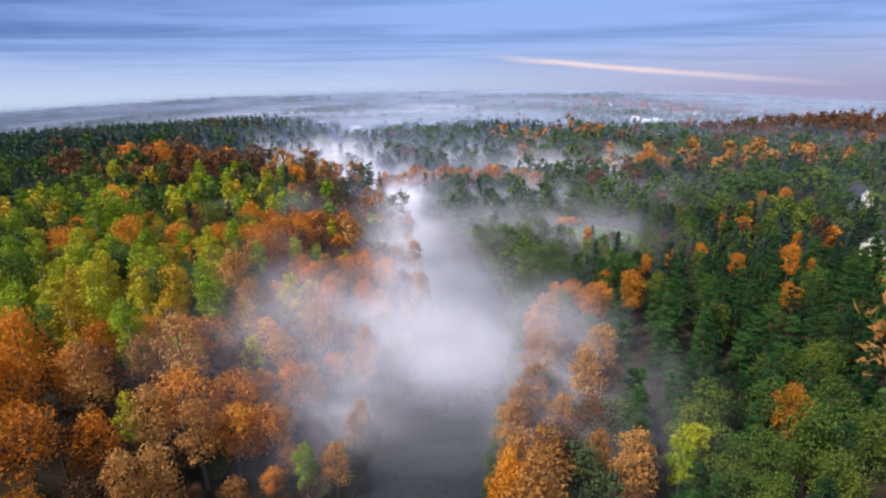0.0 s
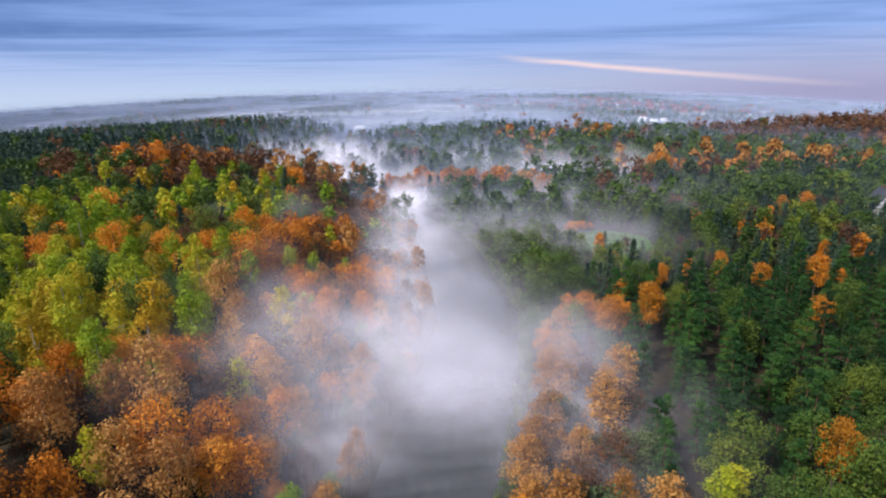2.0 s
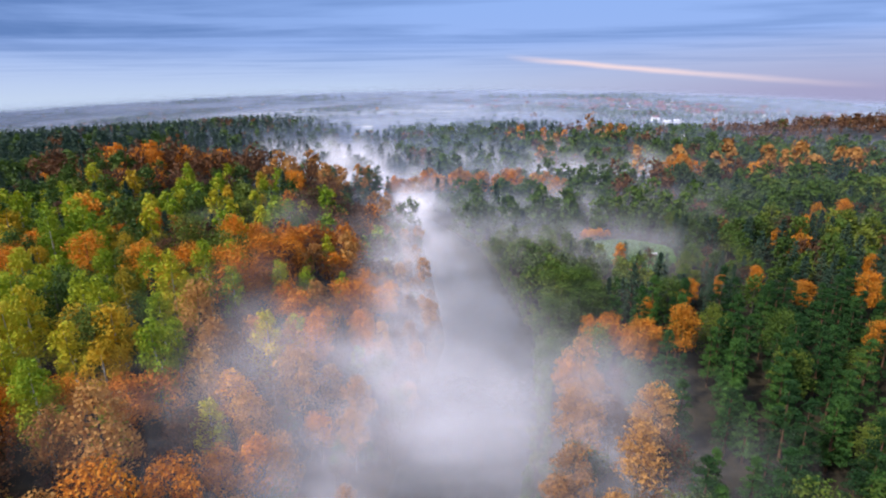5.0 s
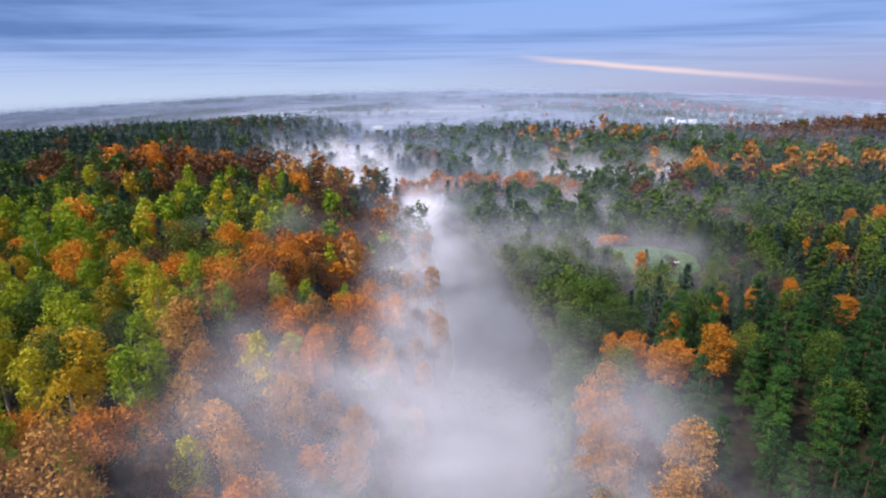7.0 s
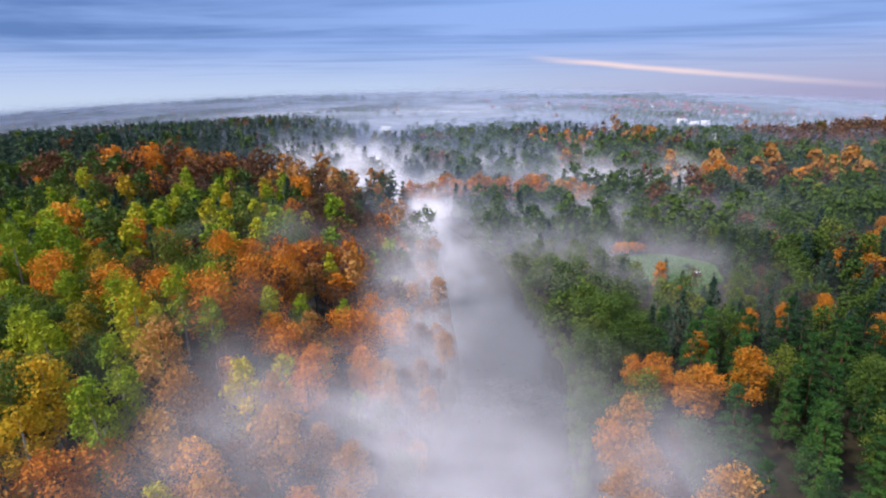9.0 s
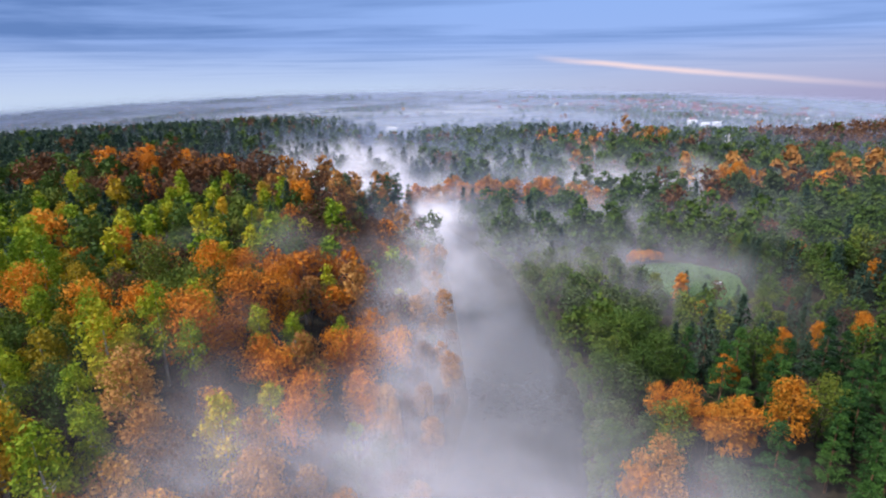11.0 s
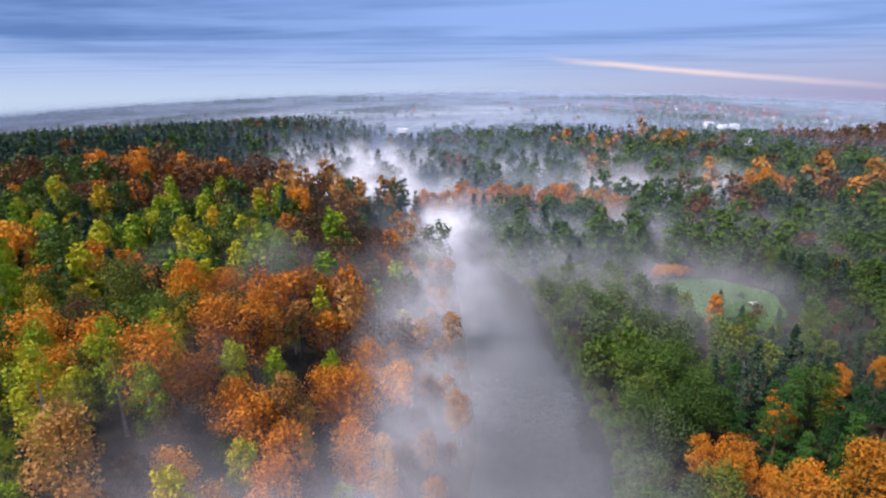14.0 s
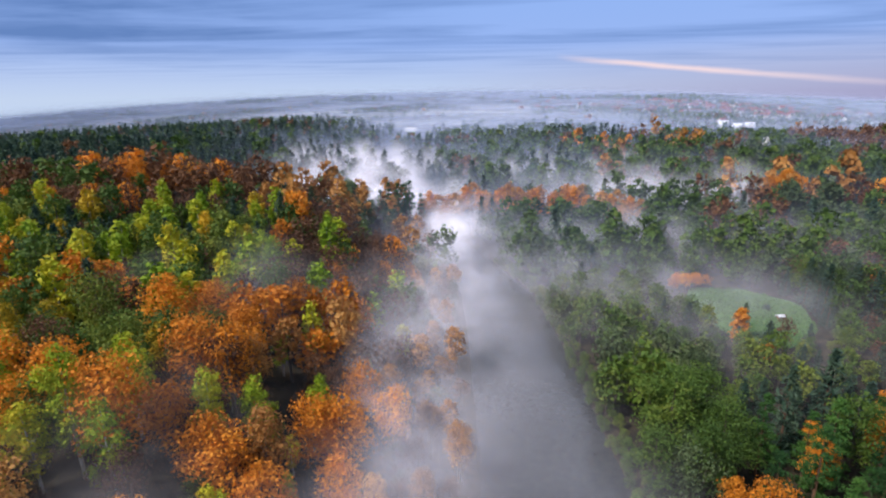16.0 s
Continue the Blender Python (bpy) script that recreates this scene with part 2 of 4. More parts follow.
M_FLOOR = ground_material()
M_GRASS = plain_material("meadow_grass", (0.030, 0.085, 0.014), (0.070, 0.145, 0.026), 0.5, 0.9, 0.4)
M_BARK = plain_material("grey_brown_bark", (0.05, 0.04, 0.03), (0.13, 0.11, 0.09), 3.0, 0.9, 0.5)
M_BIRCH = plain_material("pale_birch_bark", (0.22, 0.20, 0.17), (0.55, 0.53, 0.48), 2.0, 0.8, 0.3)
M_PINEBARK = plain_material("reddish_pine_bark", (0.07, 0.04, 0.025), (0.18, 0.10, 0.06), 3.0, 0.9, 0.5)
M_WATER = water_material()
L_ORANGE = leaf_material("orange_leaves", [(0.0, (0.15, 0.046, 0.007)), (0.35, (0.46, 0.150, 0.011)), (0.65, (0.69, 0.245, 0.018)), (1.0, (0.76, 0.37, 0.036))])
L_TAN = leaf_material("tan_leaves", [(0.0, (0.19, 0.085, 0.024)), (0.5, (0.43, 0.195, 0.050)), (1.0, (0.62, 0.34, 0.10))])
L_GOLD = leaf_material("golden_leaves", [(0.0, (0.20, 0.11, 0.012)), (0.35, (0.47, 0.185, 0.016)), (0.7, (0.66, 0.235, 0.020)), (1.0, (0.74, 0.36, 0.035))])
L_YELLOW = leaf_material("yellow_leaves", [(0.0, (0.15, 0.13, 0.010)), (0.35, (0.36, 0.26, 0.014)), (0.7, (0.58, 0.36, 0.020)), (1.0, (0.70, 0.44, 0.032))])
L_LIME = leaf_material("yellow_green_leaves", [(0.0, (0.080, 0.165, 0.010)), (0.35, (0.21, 0.31, 0.014)), (0.65, (0.42, 0.42, 0.020)), (1.0, (0.66, 0.42, 0.026))])
L_GREEN = leaf_material("green_leaves", [(0.0, (0.026, 0.056, 0.012)), (0.5, (0.074, 0.130, 0.019)), (1.0, (0.21, 0.22, 0.026))])
L_BROWN = leaf_material("brown_leaves", [(0.0, (0.050, 0.026, 0.016)), (0.5, (0.108, 0.050, 0.027)), (1.0, (0.22, 0.096, 0.034))])
L_PINE = leaf_material("pine_needles", [(0.0, (0.008, 0.024, 0.009)), (0.5, (0.022, 0.072, 0.017)), (1.0, (0.085, 0.19, 0.030))])
L_SPRUCE = leaf_material("spruce_needles", [(0.0, (0.016, 0.037, 0.028)), (0.5, (0.037, 0.074, 0.048)), (1.0, (0.090, 0.135, 0.075))])
L_WILLOW = leaf_material("grey_green_leaves", [(0.0, (0.035, 0.058, 0.026)), (0.5, (0.080, 0.115, 0.045)), (1.0, (0.17, 0.19, 0.075))])


# ---- the lie of the land ----
def smooth(v, lo, hi):
    t = np.clip((np.asarray(v, float) - lo) / (hi - lo), 0.0, 1.0)
    return t * t * (3 - 2 * t)


RIVER_Y = (-400, 0, 40, 68, 107, 143, 196, 228, 255, 300, 400, 520, 640, 800)
RIVER_X = (-60, -14, -8, -2, 8, 15.5, 12.5, 9.5, 1, -14, -32, -70, -96, -110)
RIVER_W = (11, 11, 11, 10.5, 11.5, 11.5, 11.5, 11, 10, 9, 8, 8, 7, 6)


def river(y):
    return np.interp(y, RIVER_Y, RIVER_X), np.interp(y, RIVER_Y, RIVER_W)


def waves(x, y, size, seed):
    """Gentle rolling of the land, between about -1 and 1."""
    r = np.random.RandomState(seed)
    total = 0.0
    for k in range(6):
        a, p, f = r.uniform(0, 6.283), r.uniform(0, 6.283), r.uniform(0.6, 1.7) / size * 6.283
        total = total + np.sin((x * math.cos(a) + y * math.sin(a)) * f + p)
    return total / 2.6


def land(x, y):
    """The height of the ground."""
    x, y = np.asarray(x, float), np.asarray(y, float)
    xr, w = river(y)
    left, right = xr - w - x, x - xr - w
    near = 1.0 - smooth(y, 270, 330)
    g = 1.2 * smooth(np.maximum(left, right), 0, 4) - 2.0 * (1 - smooth(np.maximum(left, right), -3, 0.5)) * (1 - smooth(y, 700, 800))
    g = g + 15.5 * smooth(left, 8, 46) * near + 3.0 * smooth(left, 45, 140)
    g = g + 4.0 * smooth(right, 40, 160) * (1 - smooth(y, 500, 700))
    g = g + 14.0 * smooth(-x, 70, 230) * smooth(y, 230, 380) * (1 - smooth(y, 800, 1150))
    g = g + 31.0 * np.exp(-(((x - 570) / 185) ** 2 + ((y - 640) / 110) ** 2))
    g = g + 3.0 * np.exp(-(((x - 30) / 60) ** 2 + ((y - 310) / 20) ** 2))
    g = g + 10.0 * np.exp(-(((x - 150) / 190) ** 2 + ((y - 640) / 120) ** 2))
    g = g + 6.0 * np.exp(-(((x + 40) / 20) ** 2 + ((y - 260) / 22) ** 2)) + 10.0 * np.exp(-(((x + 28) / 13) ** 2 + ((y - 288) / 10) ** 2)) + 7.0 * np.exp(-(((x + 115) / 45) ** 2 + ((y - 258) / 40) ** 2))
    far = smooth(y, 1500, 4300)
    g = g + far * (50 + 9 * waves(x, y, 1900, 5)) + smooth(y, 500, 1500) * 3 * waves(x, y, 420, 9)
    r = np.hypot(x, y - 35)
    turn = np.degrees(np.arctan2(x, np.maximum(y - 35, 1))) / 40
    return g - 0.026 * np.minimum(turn ** 2, 1.7) * np.maximum(r - 260, 0) * smooth(y, 0, 300)


def mesh_of(name, verts, faces, mat, smooth_shade=False):
    me = bpy.data.meshes.new(name)
    verts = np.asarray(verts, np.float32)
    faces = np.asarray(faces, np.int32)
    n, k = faces.shape
    me.vertices.add(len(verts))
    me.vertices.foreach_set("co", verts.ravel())
    me.loops.add(n * k)
    me.loops.foreach_set("vertex_index", faces.ravel())
    me.polygons.add(n)
    me.polygons.foreach_set("loop_start", np.arange(0, n * k, k, dtype=np.int32))
    me.polygons.foreach_set("loop_total", np.full(n, k, np.int32))
    me.polygons.foreach_set("use_smooth", np.full(n, smooth_shade))
    me.update(calc_edges=True)
    me.materials.append(mat)
    return me


def grid_faces(rows, cols):
    i = np.arange((rows - 1) * (cols - 1))
    a = i // (cols - 1) * cols + i % (cols - 1)
    return np.stack([a, a + 1, a + cols + 1, a + cols], 1)


def build_ground():
    turns = np.radians(np.concatenate([np.linspace(-60, 60, 241), np.linspace(63, 297, 79), [300]]))
    radii = np.concatenate([[0.5], np.linspace(6, 330, 130), np.geomspace(335, 4900, 110)])
    a, r = np.meshgrid(turns, radii)
    x, y = r * np.sin(a), r * np.cos(a) + 20
    v = np.stack([x, y, land(x, y)], -1).reshape(-1, 3)
    f = grid_faces(len(radii), len(turns))[:, ::-1]
    tagged(new("ground", mesh_of("ground", v, f, M_FLOOR, True)), "brown leaf-strewn ground of a wooded river valley", "ground", kind="structure")


def build_water():
    y = np.linspace(-120, 760, 221)
    xr, w = river(y)
    s = np.linspace(-1, 1, 9)
    x = xr[:, None] + (w[:, None] + 2.0) * s[None]
    v = np.stack([x, np.repeat(y[:, None], 9, 1), np.zeros_like(x)], -1).reshape(-1, 3)
    tagged(new("water", mesh_of("water", v, grid_faces(221, 9), M_WATER, True)), "dark still river water under drifting mist", "river", kind="structure")


build_ground()
build_water()


# ---- trees ----
def leaf_quads(rng, at, out, size, narrow=1.0, along=None):
    """Small leaf sprays at the points, each a folded quad turned about its outward way."""
    n = len(at)
    out = out + rng.normal(0, 0.55, (n, 3))
    out /= np.linalg.norm(out, axis=1, keepdims=True) + 1e-9
    ref = rng.normal(0, 1, (n, 3))
    u = np.cross(out, ref) if along is None else along + rng.normal(0, 0.35, (n, 3))
    u = u - out * (u * out).sum(1, keepdims=True)
    u /= np.linalg.norm(u, axis=1, keepdims=True) + 1e-9
    w = np.cross(out, u)
    s = size * rng.uniform(0.6, 1.3, (n, 1))
    t = s * rng.uniform(0.5, 0.9, (n, 1)) * narrow
    v = np.stack([at - u * s, at - w * t * 0.8 + out * s * 0.25, at + u * s, at + w * t + out * s * 0.25], 1)
    return v.reshape(-1, 3), np.arange(4 * n).reshape(-1, 4)


def broad_crown(rng, h, r, base, count, leaf, lobes=14, ragged=0.3):
    """A crown of leafy boughs between base and h, r wide at its fullest."""
    mid, half = (base + h) / 2, (h - base) / 2
    centres, sizes = [], []
    for k in range(lobes):
        a = k * 2.39996 + rng.uniform(-0.4, 0.4)
        z = -0.75 + 1.6 * (k + 0.5) / lobes
        wide = math.sqrt(max(0.05, 1 - abs(z) ** 2.2)) * r
        d = wide * rng.uniform(0.35, 0.75)
        centres.append((d * math.cos(a), d * math.sin(a), mid + z * half * 0.85))
        sizes.append(r * rng.uniform(0.30, 0.52))
    centres.append((0, 0, h - r * 0.4))
    sizes.append(r * 0.42)
    centres, sizes = np.array(centres), np.array(sizes)
    pick = rng.choice(len(sizes), count, p=sizes ** 2 / (sizes ** 2).sum())
    way = rng.normal(0, 1, (count, 3))
    way[:, 2] = way[:, 2] * 0.9 + 0.25
    way /= np.linalg.norm(way, axis=1, keepdims=True)
    deep = 1 - rng.uniform(0, 1, (count, 1)) ** 2 * 0.75 + rng.normal(0, ragged * 0.35, (count, 1))
    at = centres[pick] + way * sizes[pick][:, None] * deep
    return leaf_quads(rng, at, way, leaf)


def cone_crown(rng, h, r, base, count, leaf, blunt=0.8, rise=-0.22):
    """A conifer: whorls of drooping boughs, shorter towards the tip."""
    u = rng.uniform(0, 1, count) ** 1.35
    z = base + (h - base) * u
    tiers = 7
    step = np.floor(u * tiers) / tiers
    reach = r * np.maximum(1 - (0.62 * u + 0.38 * step), 0.02) ** blunt
    bough = rng.randint(0, 7, count) * 0.8976 + step * 17.0
    a = bough + rng.normal(0, 0.28, count)
    d = reach * (0.25 + 0.8 * rng.uniform(0, 1, count) ** 0.6) * (0.80 + 0.38 * np.sin(bough * 3.7))
    at = np.stack([d * np.cos(a), d * np.sin(a), z + rise * d + rng.normal(0, 0.12, count)], 1)
    way = np.stack([np.cos(a) * 0.45, np.sin(a) * 0.45, np.full(count, 0.9)], 1)
    along = np.stack([np.cos(a), np.sin(a), 0.35 + 0.9 * u], 1)
    return leaf_quads(rng, at, way, leaf * 1.15, 0.5, along)


def pine_crown(rng, h, r, base, count, leaf):
    """A pine: whorls of upturned boughs that end in dense tufts, and a tufted tip."""
    tufts, weight = [(0.0, 0.0, h * 0.97)], [0.30 * r]
    rows = 6
    for k in range(rows):
        u = k / rows
        reach = r * (1 - u) ** 0.62
        for b in range(7 - k // 2):
            a = b * 6.2832 / (7 - k // 2) + k * 0.9 + rng.uniform(-0.25, 0.25)
            d = reach * rng.uniform(0.62, 1.0)
            tufts.append((d * math.cos(a), d * math.sin(a), base + (h - base) * (u + rng.uniform(0.0, 0.10)) + 0.18 * d))
            weight.append(r * rng.uniform(0.20, 0.31) * (1 - 0.45 * u))
    tufts, weight = np.array(tufts), np.array(weight)
    pick = rng.choice(len(weight), count, p=weight ** 2 / (weight ** 2).sum())
    way = rng.normal(0, 1, (count, 3))
    way[:, 2] += 0.35
    way /= np.linalg.norm(way, axis=1, keepdims=True)
    inward = rng.uniform(0, 1, (count, 1)) ** 3 * 0.8
    at = tufts[pick] + way * weight[pick][:, None] * rng.uniform(0.5, 1.1, (count, 1)) * np.array([1.25, 1.25, 0.75])
    at[:, :2] *= 1 - inward
    return leaf_quads(rng, at, way * [0.6, 0.6, 1.0], leaf * 1.05, 0.6)


def trunk_mesh(rng, h, base, r0, mat, limbs=7, reach=2.5, name="trunk"):
    """A tapered trunk that leans a little, with limbs that rise into the crown."""
    verts, faces = [], []

    def tube(points, radii, sides):
        first = len(verts)
        for (x, y, z), rad in zip(points, radii):
            for k in range(sides):
                a = 6.28318 * k / sides
                verts.append((x + rad * math.cos(a), y + rad * math.sin(a), z))
        for i in range(len(points) - 1):
            for k in range(sides):
                a, b = first + i * sides + k, first + i * sides + (k + 1) % sides
                faces.append((a, b, b + sides, a + sides))

    lean = rng.uniform(-0.4, 0.4, 2)
    pts = [(lean[0] * t * t, lean[1] * t * t, -1.5 + (h * 0.92 + 1.5) * t) for t in (0, 0.12, 0.35, 0.6, 0.85, 1.0)]
    tube(pts, [r0 * 1.5, r0, r0 * 0.85, r0 * 0.6, r0 * 0.3, r0 * 0.1], 6)
    for k in range(limbs):
        a = k * 2.4 + rng.uniform(-0.3, 0.3)
        t = rng.uniform(0.35, 0.8)
        z0 = max(base * 0.9, h * t * 0.75)
        L = reach * rng.uniform(0.6, 1.0) * (1.15 - t)
        p0 = (0, 0, z0)
        p1 = (L * 0.55 * math.cos(a), L * 0.55 * math.sin(a), z0 + L * 0.45)
        p2 = (L * math.cos(a), L * math.sin(a), z0 + L * 1.0)
        tube([p0, p1, p2], [r0 * 0.4, r0 * 0.25, r0 * 0.06], 4)
    return mesh_of(name, verts, faces, mat, True)


# kind: height, crown radius, clear trunk, leaf, bark, leaves near and far, shape
KINDS = {
    "oak_tree": (15.0, 4.6, 4.0, L_ORANGE, M_BARK, "broad", "broad oak with rusty orange autumn leaves", "oaks of the river woods"),
    "beech_tree": (16.5, 3.9, 4.5, L_TAN, M_BARK, "broad", "tall beech with pale tan and orange autumn leaves", "beeches of the river woods"),
    "maple_tree": (15.0, 3.4, 4.0, L_GOLD, M_BARK, "broad", "golden-yellow maple in full autumn colour", "maples of the river woods"),
    "aspen_tree": (15.0, 3.3, 3.6, L_YELLOW, M_BIRCH, "broad", "yellow aspen with a rounded crown on the slope", "aspens of the wooded slope"),
    "hazel_shrub": (14.0, 4.4, 1.0, L_GREEN, M_BARK, "broad", "low green hazel shrub under the trees", "shrubs of the river woods"),
    "birch_tree": (16.0, 2.95, 4.5, L_LIME, M_BIRCH, "tall", "slender birch with yellow-green leaves and pale bark", "birches of the wooded slope"),
    "alder_tree": (14.0, 4.2, 1.4, L_GREEN, M_BARK, "broad", "full green alder still in summer leaf", "alders of the river woods"),
    "hornbeam_tree": (13.5, 3.8, 4.0, L_BROWN, M_BARK, "thin", "half-bare hornbeam with thin brown leaves", "hornbeams of the wooded slope"),
    "pine_tree": (15.5, 2.75, 4.0, L_PINE, M_PINEBARK, "cone", "dark green pine with a pointed crown", "pines of the dark plantation"),
    "spruce_tree": (14.5, 3.2, 1.0, L_SPRUCE, M_PINEBARK, "cone", "blue-green spruce with a narrow pointed crown", "spruces of the misty valley"),
    "willow_tree": (12.5, 4.6, 1.0, L_WILLOW, M_BARK, "broad", "grey-green willow with a rounded crown", "willows of the river bank"),
}
FORMS = {}


def crown_shape(kind, rng, count, leaf):
    h, r, base, _, _, form, _, _ = KINDS[kind]
    if kind == "pine_tree" and count > 300:
        return pine_crown(rng, h, r, base * 0.7, int(count * 1.3), leaf)
    if form == "cone":
        return cone_crown(rng, h, r, base, int(count * 1.25), leaf, *((0.62, 0.28) if kind == "pine_tree" else (0.7, -0.22)))
    if form == "tall":
        return broad_crown(rng, h, r, base * 0.55, count, leaf, 16, 0.35)
    if form == "thin":
        return broad_crown(rng, h, r, base, int(count * 0.55), leaf * 0.85, 13, 0.6)
    if count < 300:
        return broad_crown(rng, h, r, base * 0.5, count, leaf, 8, 0.1)
    return broad_crown(rng, h, r, base, count, leaf)


def make_form(kind, level, k):
    """One tree of a kind as an Empty with a trunk and a crown; kept out of view until it is copied."""
    rng = np.random.RandomState(1000 * list(KINDS).index(kind) + 10 * k + level)
    h, r, base, leaf_mat, bark, form, label, group = KINDS[kind]
    count, leaf = ((2300, 0.225), (500, 0.52), (6000, 0.15))[level]
    top = new(kind)
    tagged(top, label, "shrub" if kind.endswith("shrub") else "tree", group)
    t = new("trunk", trunk_mesh(rng, h, base, 0.022 * h * (0.7 if form in ("tall", "cone") else 1.0), bark, 7 if level == 0 else 4, r * 1.1))
    t.parent = top
    v, f = crown_shape(kind, rng, count, leaf)
    c = new("crown", mesh_of("crown", v, f, leaf_mat))
    c.parent = top
    return top


def plant(kind, x, y, size=1.0, near=True, rng=random, tall=1.0, label=""):
    """Stands one tree on the ground; the first of each form is built, the others are copies."""
    level = (2 if size > 1.25 else 0) if near else 1
    k = rng.randrange(3 if near else 2)
    m = pose(x, y, float(land(x, y)) - 0.1, 0, 0, rng.uniform(0, 360))
    key = (kind, level, k)
    if key not in FORMS:
        FORMS[key] = make_form(kind, level, k)
        ob = FORMS[key]
        ob.matrix_basis = m
    else:
        ob = copy_thing(FORMS[key], m)
    s = size * rng.uniform(0.94, 1.06)
    ob.scale = (s, s, s * tall)
    if label:
        ob["label"] = label
    return ob


def mix(rng, *pairs):
    total, u = sum(w for _, w in pairs), rng.random()
    for kind, w in pairs:
        u -= w / total
        if u <= 0:
            return kind
    return pairs[-1][0]


def species(x, y, rng):
    """Which kind of tree grows where in the valley."""
    xr, w = (float(v) for v in river(y))
    if x < xr:
        u = xr - w - x
        if u < 15 and y > 100:
            return mix(rng, ("beech_tree", 3), ("willow_tree", 2), ("hornbeam_tree", 2))
        if y < 112:
            if u < 38:
                return mix(rng, ("beech_tree", 4), ("oak_tree", 2.5), ("hornbeam_tree", 5), ("birch_tree", 1.2))
            if y < 74:
                return mix(rng, ("oak_tree", 4), ("hornbeam_tree", 3), ("birch_tree", 1.5), ("alder_tree", 1))
            return mix(rng, ("birch_tree", 6), ("aspen_tree", 2), ("alder_tree", 1))
        if y < 172:
            if u < 42:
                return mix(rng, ("oak_tree", 5), ("hornbeam_tree", 4), ("beech_tree", 1.2), ("birch_tree", 1.2))
            return mix(rng, ("alder_tree", 5), ("birch_tree", 5), ("aspen_tree", 1.5), ("pine_tree", 1.0), ("oak_tree", 0.4), ("hornbeam_tree", 0.8))
        if math.hypot(x + 112, (y - 250) * 1.3) < 42:
            return mix(rng, ("oak_tree", 2), ("hornbeam_tree", 5), ("alder_tree", 1))
        if u < 50:
            return mix(rng, ("hornbeam_tree", 5), ("oak_tree", 1.2), ("alder_tree", 3), ("birch_tree", 1.5))
        if x < -135:
            return mix(rng, ("pine_tree", 6), ("alder_tree", 2), ("hornbeam_tree", 1))
        return mix(rng, ("alder_tree", 5), ("birch_tree", 3.2), ("pine_tree", 2.2), ("aspen_tree", 0.6), ("hornbeam_tree", 1.2))
    u = x - xr - w
    if y < 112:
        if u < 8:
            return mix(rng, ("beech_tree", 5), ("maple_tree", 1))
        if u < 24:
            return mix(rng, ("hornbeam_tree", 4), ("willow_tree", 3), ("beech_tree", 2))
        return mix(rng, ("pine_tree", 9), ("alder_tree", 1.5))
    if y < 160:
        if u < 16:
            return mix(rng, ("alder_tree", 3), ("willow_tree", 3))
        return mix(rng, ("pine_tree", 10), ("alder_tree", 1), ("maple_tree", 0.5))
    if y < 205 and u < 24:
        return mix(rng, ("alder_tree", 4), ("willow_tree", 3))
    if u < 40:
        return mix(rng, ("alder_tree", 5), ("willow_tree", 3), ("pine_tree", 1))
    return mix(rng, ("pine_tree", 5), ("alder_tree", 4), ("hornbeam_tree", 1.5), ("willow_tree", 1.2), ("maple_tree", 0.4))


def in_meadow(x, y):
    """The clearing on the right bank."""
    return ((x - 79) / 16) ** 2 + ((y - 213) / 21) ** 2 < 1.0


# single trees that stand out, by their place
TAKEN = [(63, 231, 5), (63, 202, 5), (64, 218, 8), (60, 209, 5), (203, 222, 17), (196, 213, 10), (153, 157, 9), (158, 163, 7)]


def stand(kind, places, label="", tall=1.0, clear=3.6):
    for x, y, size in places:
        plant(kind, x, y, size, True, random, tall, label)
        TAKEN.append((x, y, clear * size))


stand("oak_tree", ((68.0, 230.1, 0.56), (64.2, 229.3, 0.46), (71.6, 231.2, 0.54), (75.2, 232.6, 0.44), (66.2, 232.8, 0.5)), "low bright orange oak at the meadow's edge", 0.72)
stand("oak_tree", ((40.2, 129.8, 0.8), (-49.2, 150.5, 1.1), (-44.5, 154.0, 0.9), (-38.9, 138.5, 1.05), (-34.8, 146.6, 1.0), (-31.8, 163.0, 0.95), (-52.0, 129.4, 1.1), (-62.4, 131.0, 1.0), (-54.0, 123.0, 0.9), (-47.5, 162.8, 0.8), (-83.5, 210.3, 0.6),
                   (-23.0, 121.8, 1.0), (-22.4, 207.2, 0.8), (-30.3, 185.1, 0.8), (-65.8, 165.5, 0.7), (-32.6, 74.5, 1.0), (-38.0, 69.3, 1.0), (-26.4, 72.0, 0.9), (-50.2, 55.4, 1.0), (-44.6, 59.4, 0.9),
                   (-53.2, 77.9, 0.8), (-49.3, 83.5, 0.8)))
stand("oak_tree", ((-106, 252, 1.0), (-114, 246, 1.05), (-98, 258, 0.9), (-124, 252, 1.0), (-90, 247, 0.9)), "bright orange oak on the wooded hill")
stand("maple_tree", ((43.4, 120.0, 1.05), (46.6, 122.2, 0.95), (39.4, 127.0, 0.78), (43.8, 126.2, 0.72), (54.0, 141.2, 0.7), (58.5, 150.0, 0.55)), "tall bright orange maple rising from the mist", 0.98, 4.4)
stand("beech_tree", ((-25.0, 128.4, 0.9), (-12.5, 152.9, 0.8), (19.2, 81.5, 0.9), (16.0, 75.8, 0.9), (13.4, 69.9, 0.9), (12.5, 62.4, 0.9), (22.8, 74.9, 0.8), (-13.0, 100.8, 0.9), (-18.2, 104.7, 0.8),
                     (-27.3, 89.7, 0.9), (-21.9, 85.3, 0.9), (-13.0, 94.2, 0.8), (-35.5, 94.6, 0.9), (24.5, 92.0, 0.9), (26.0, 100.0, 0.8)))
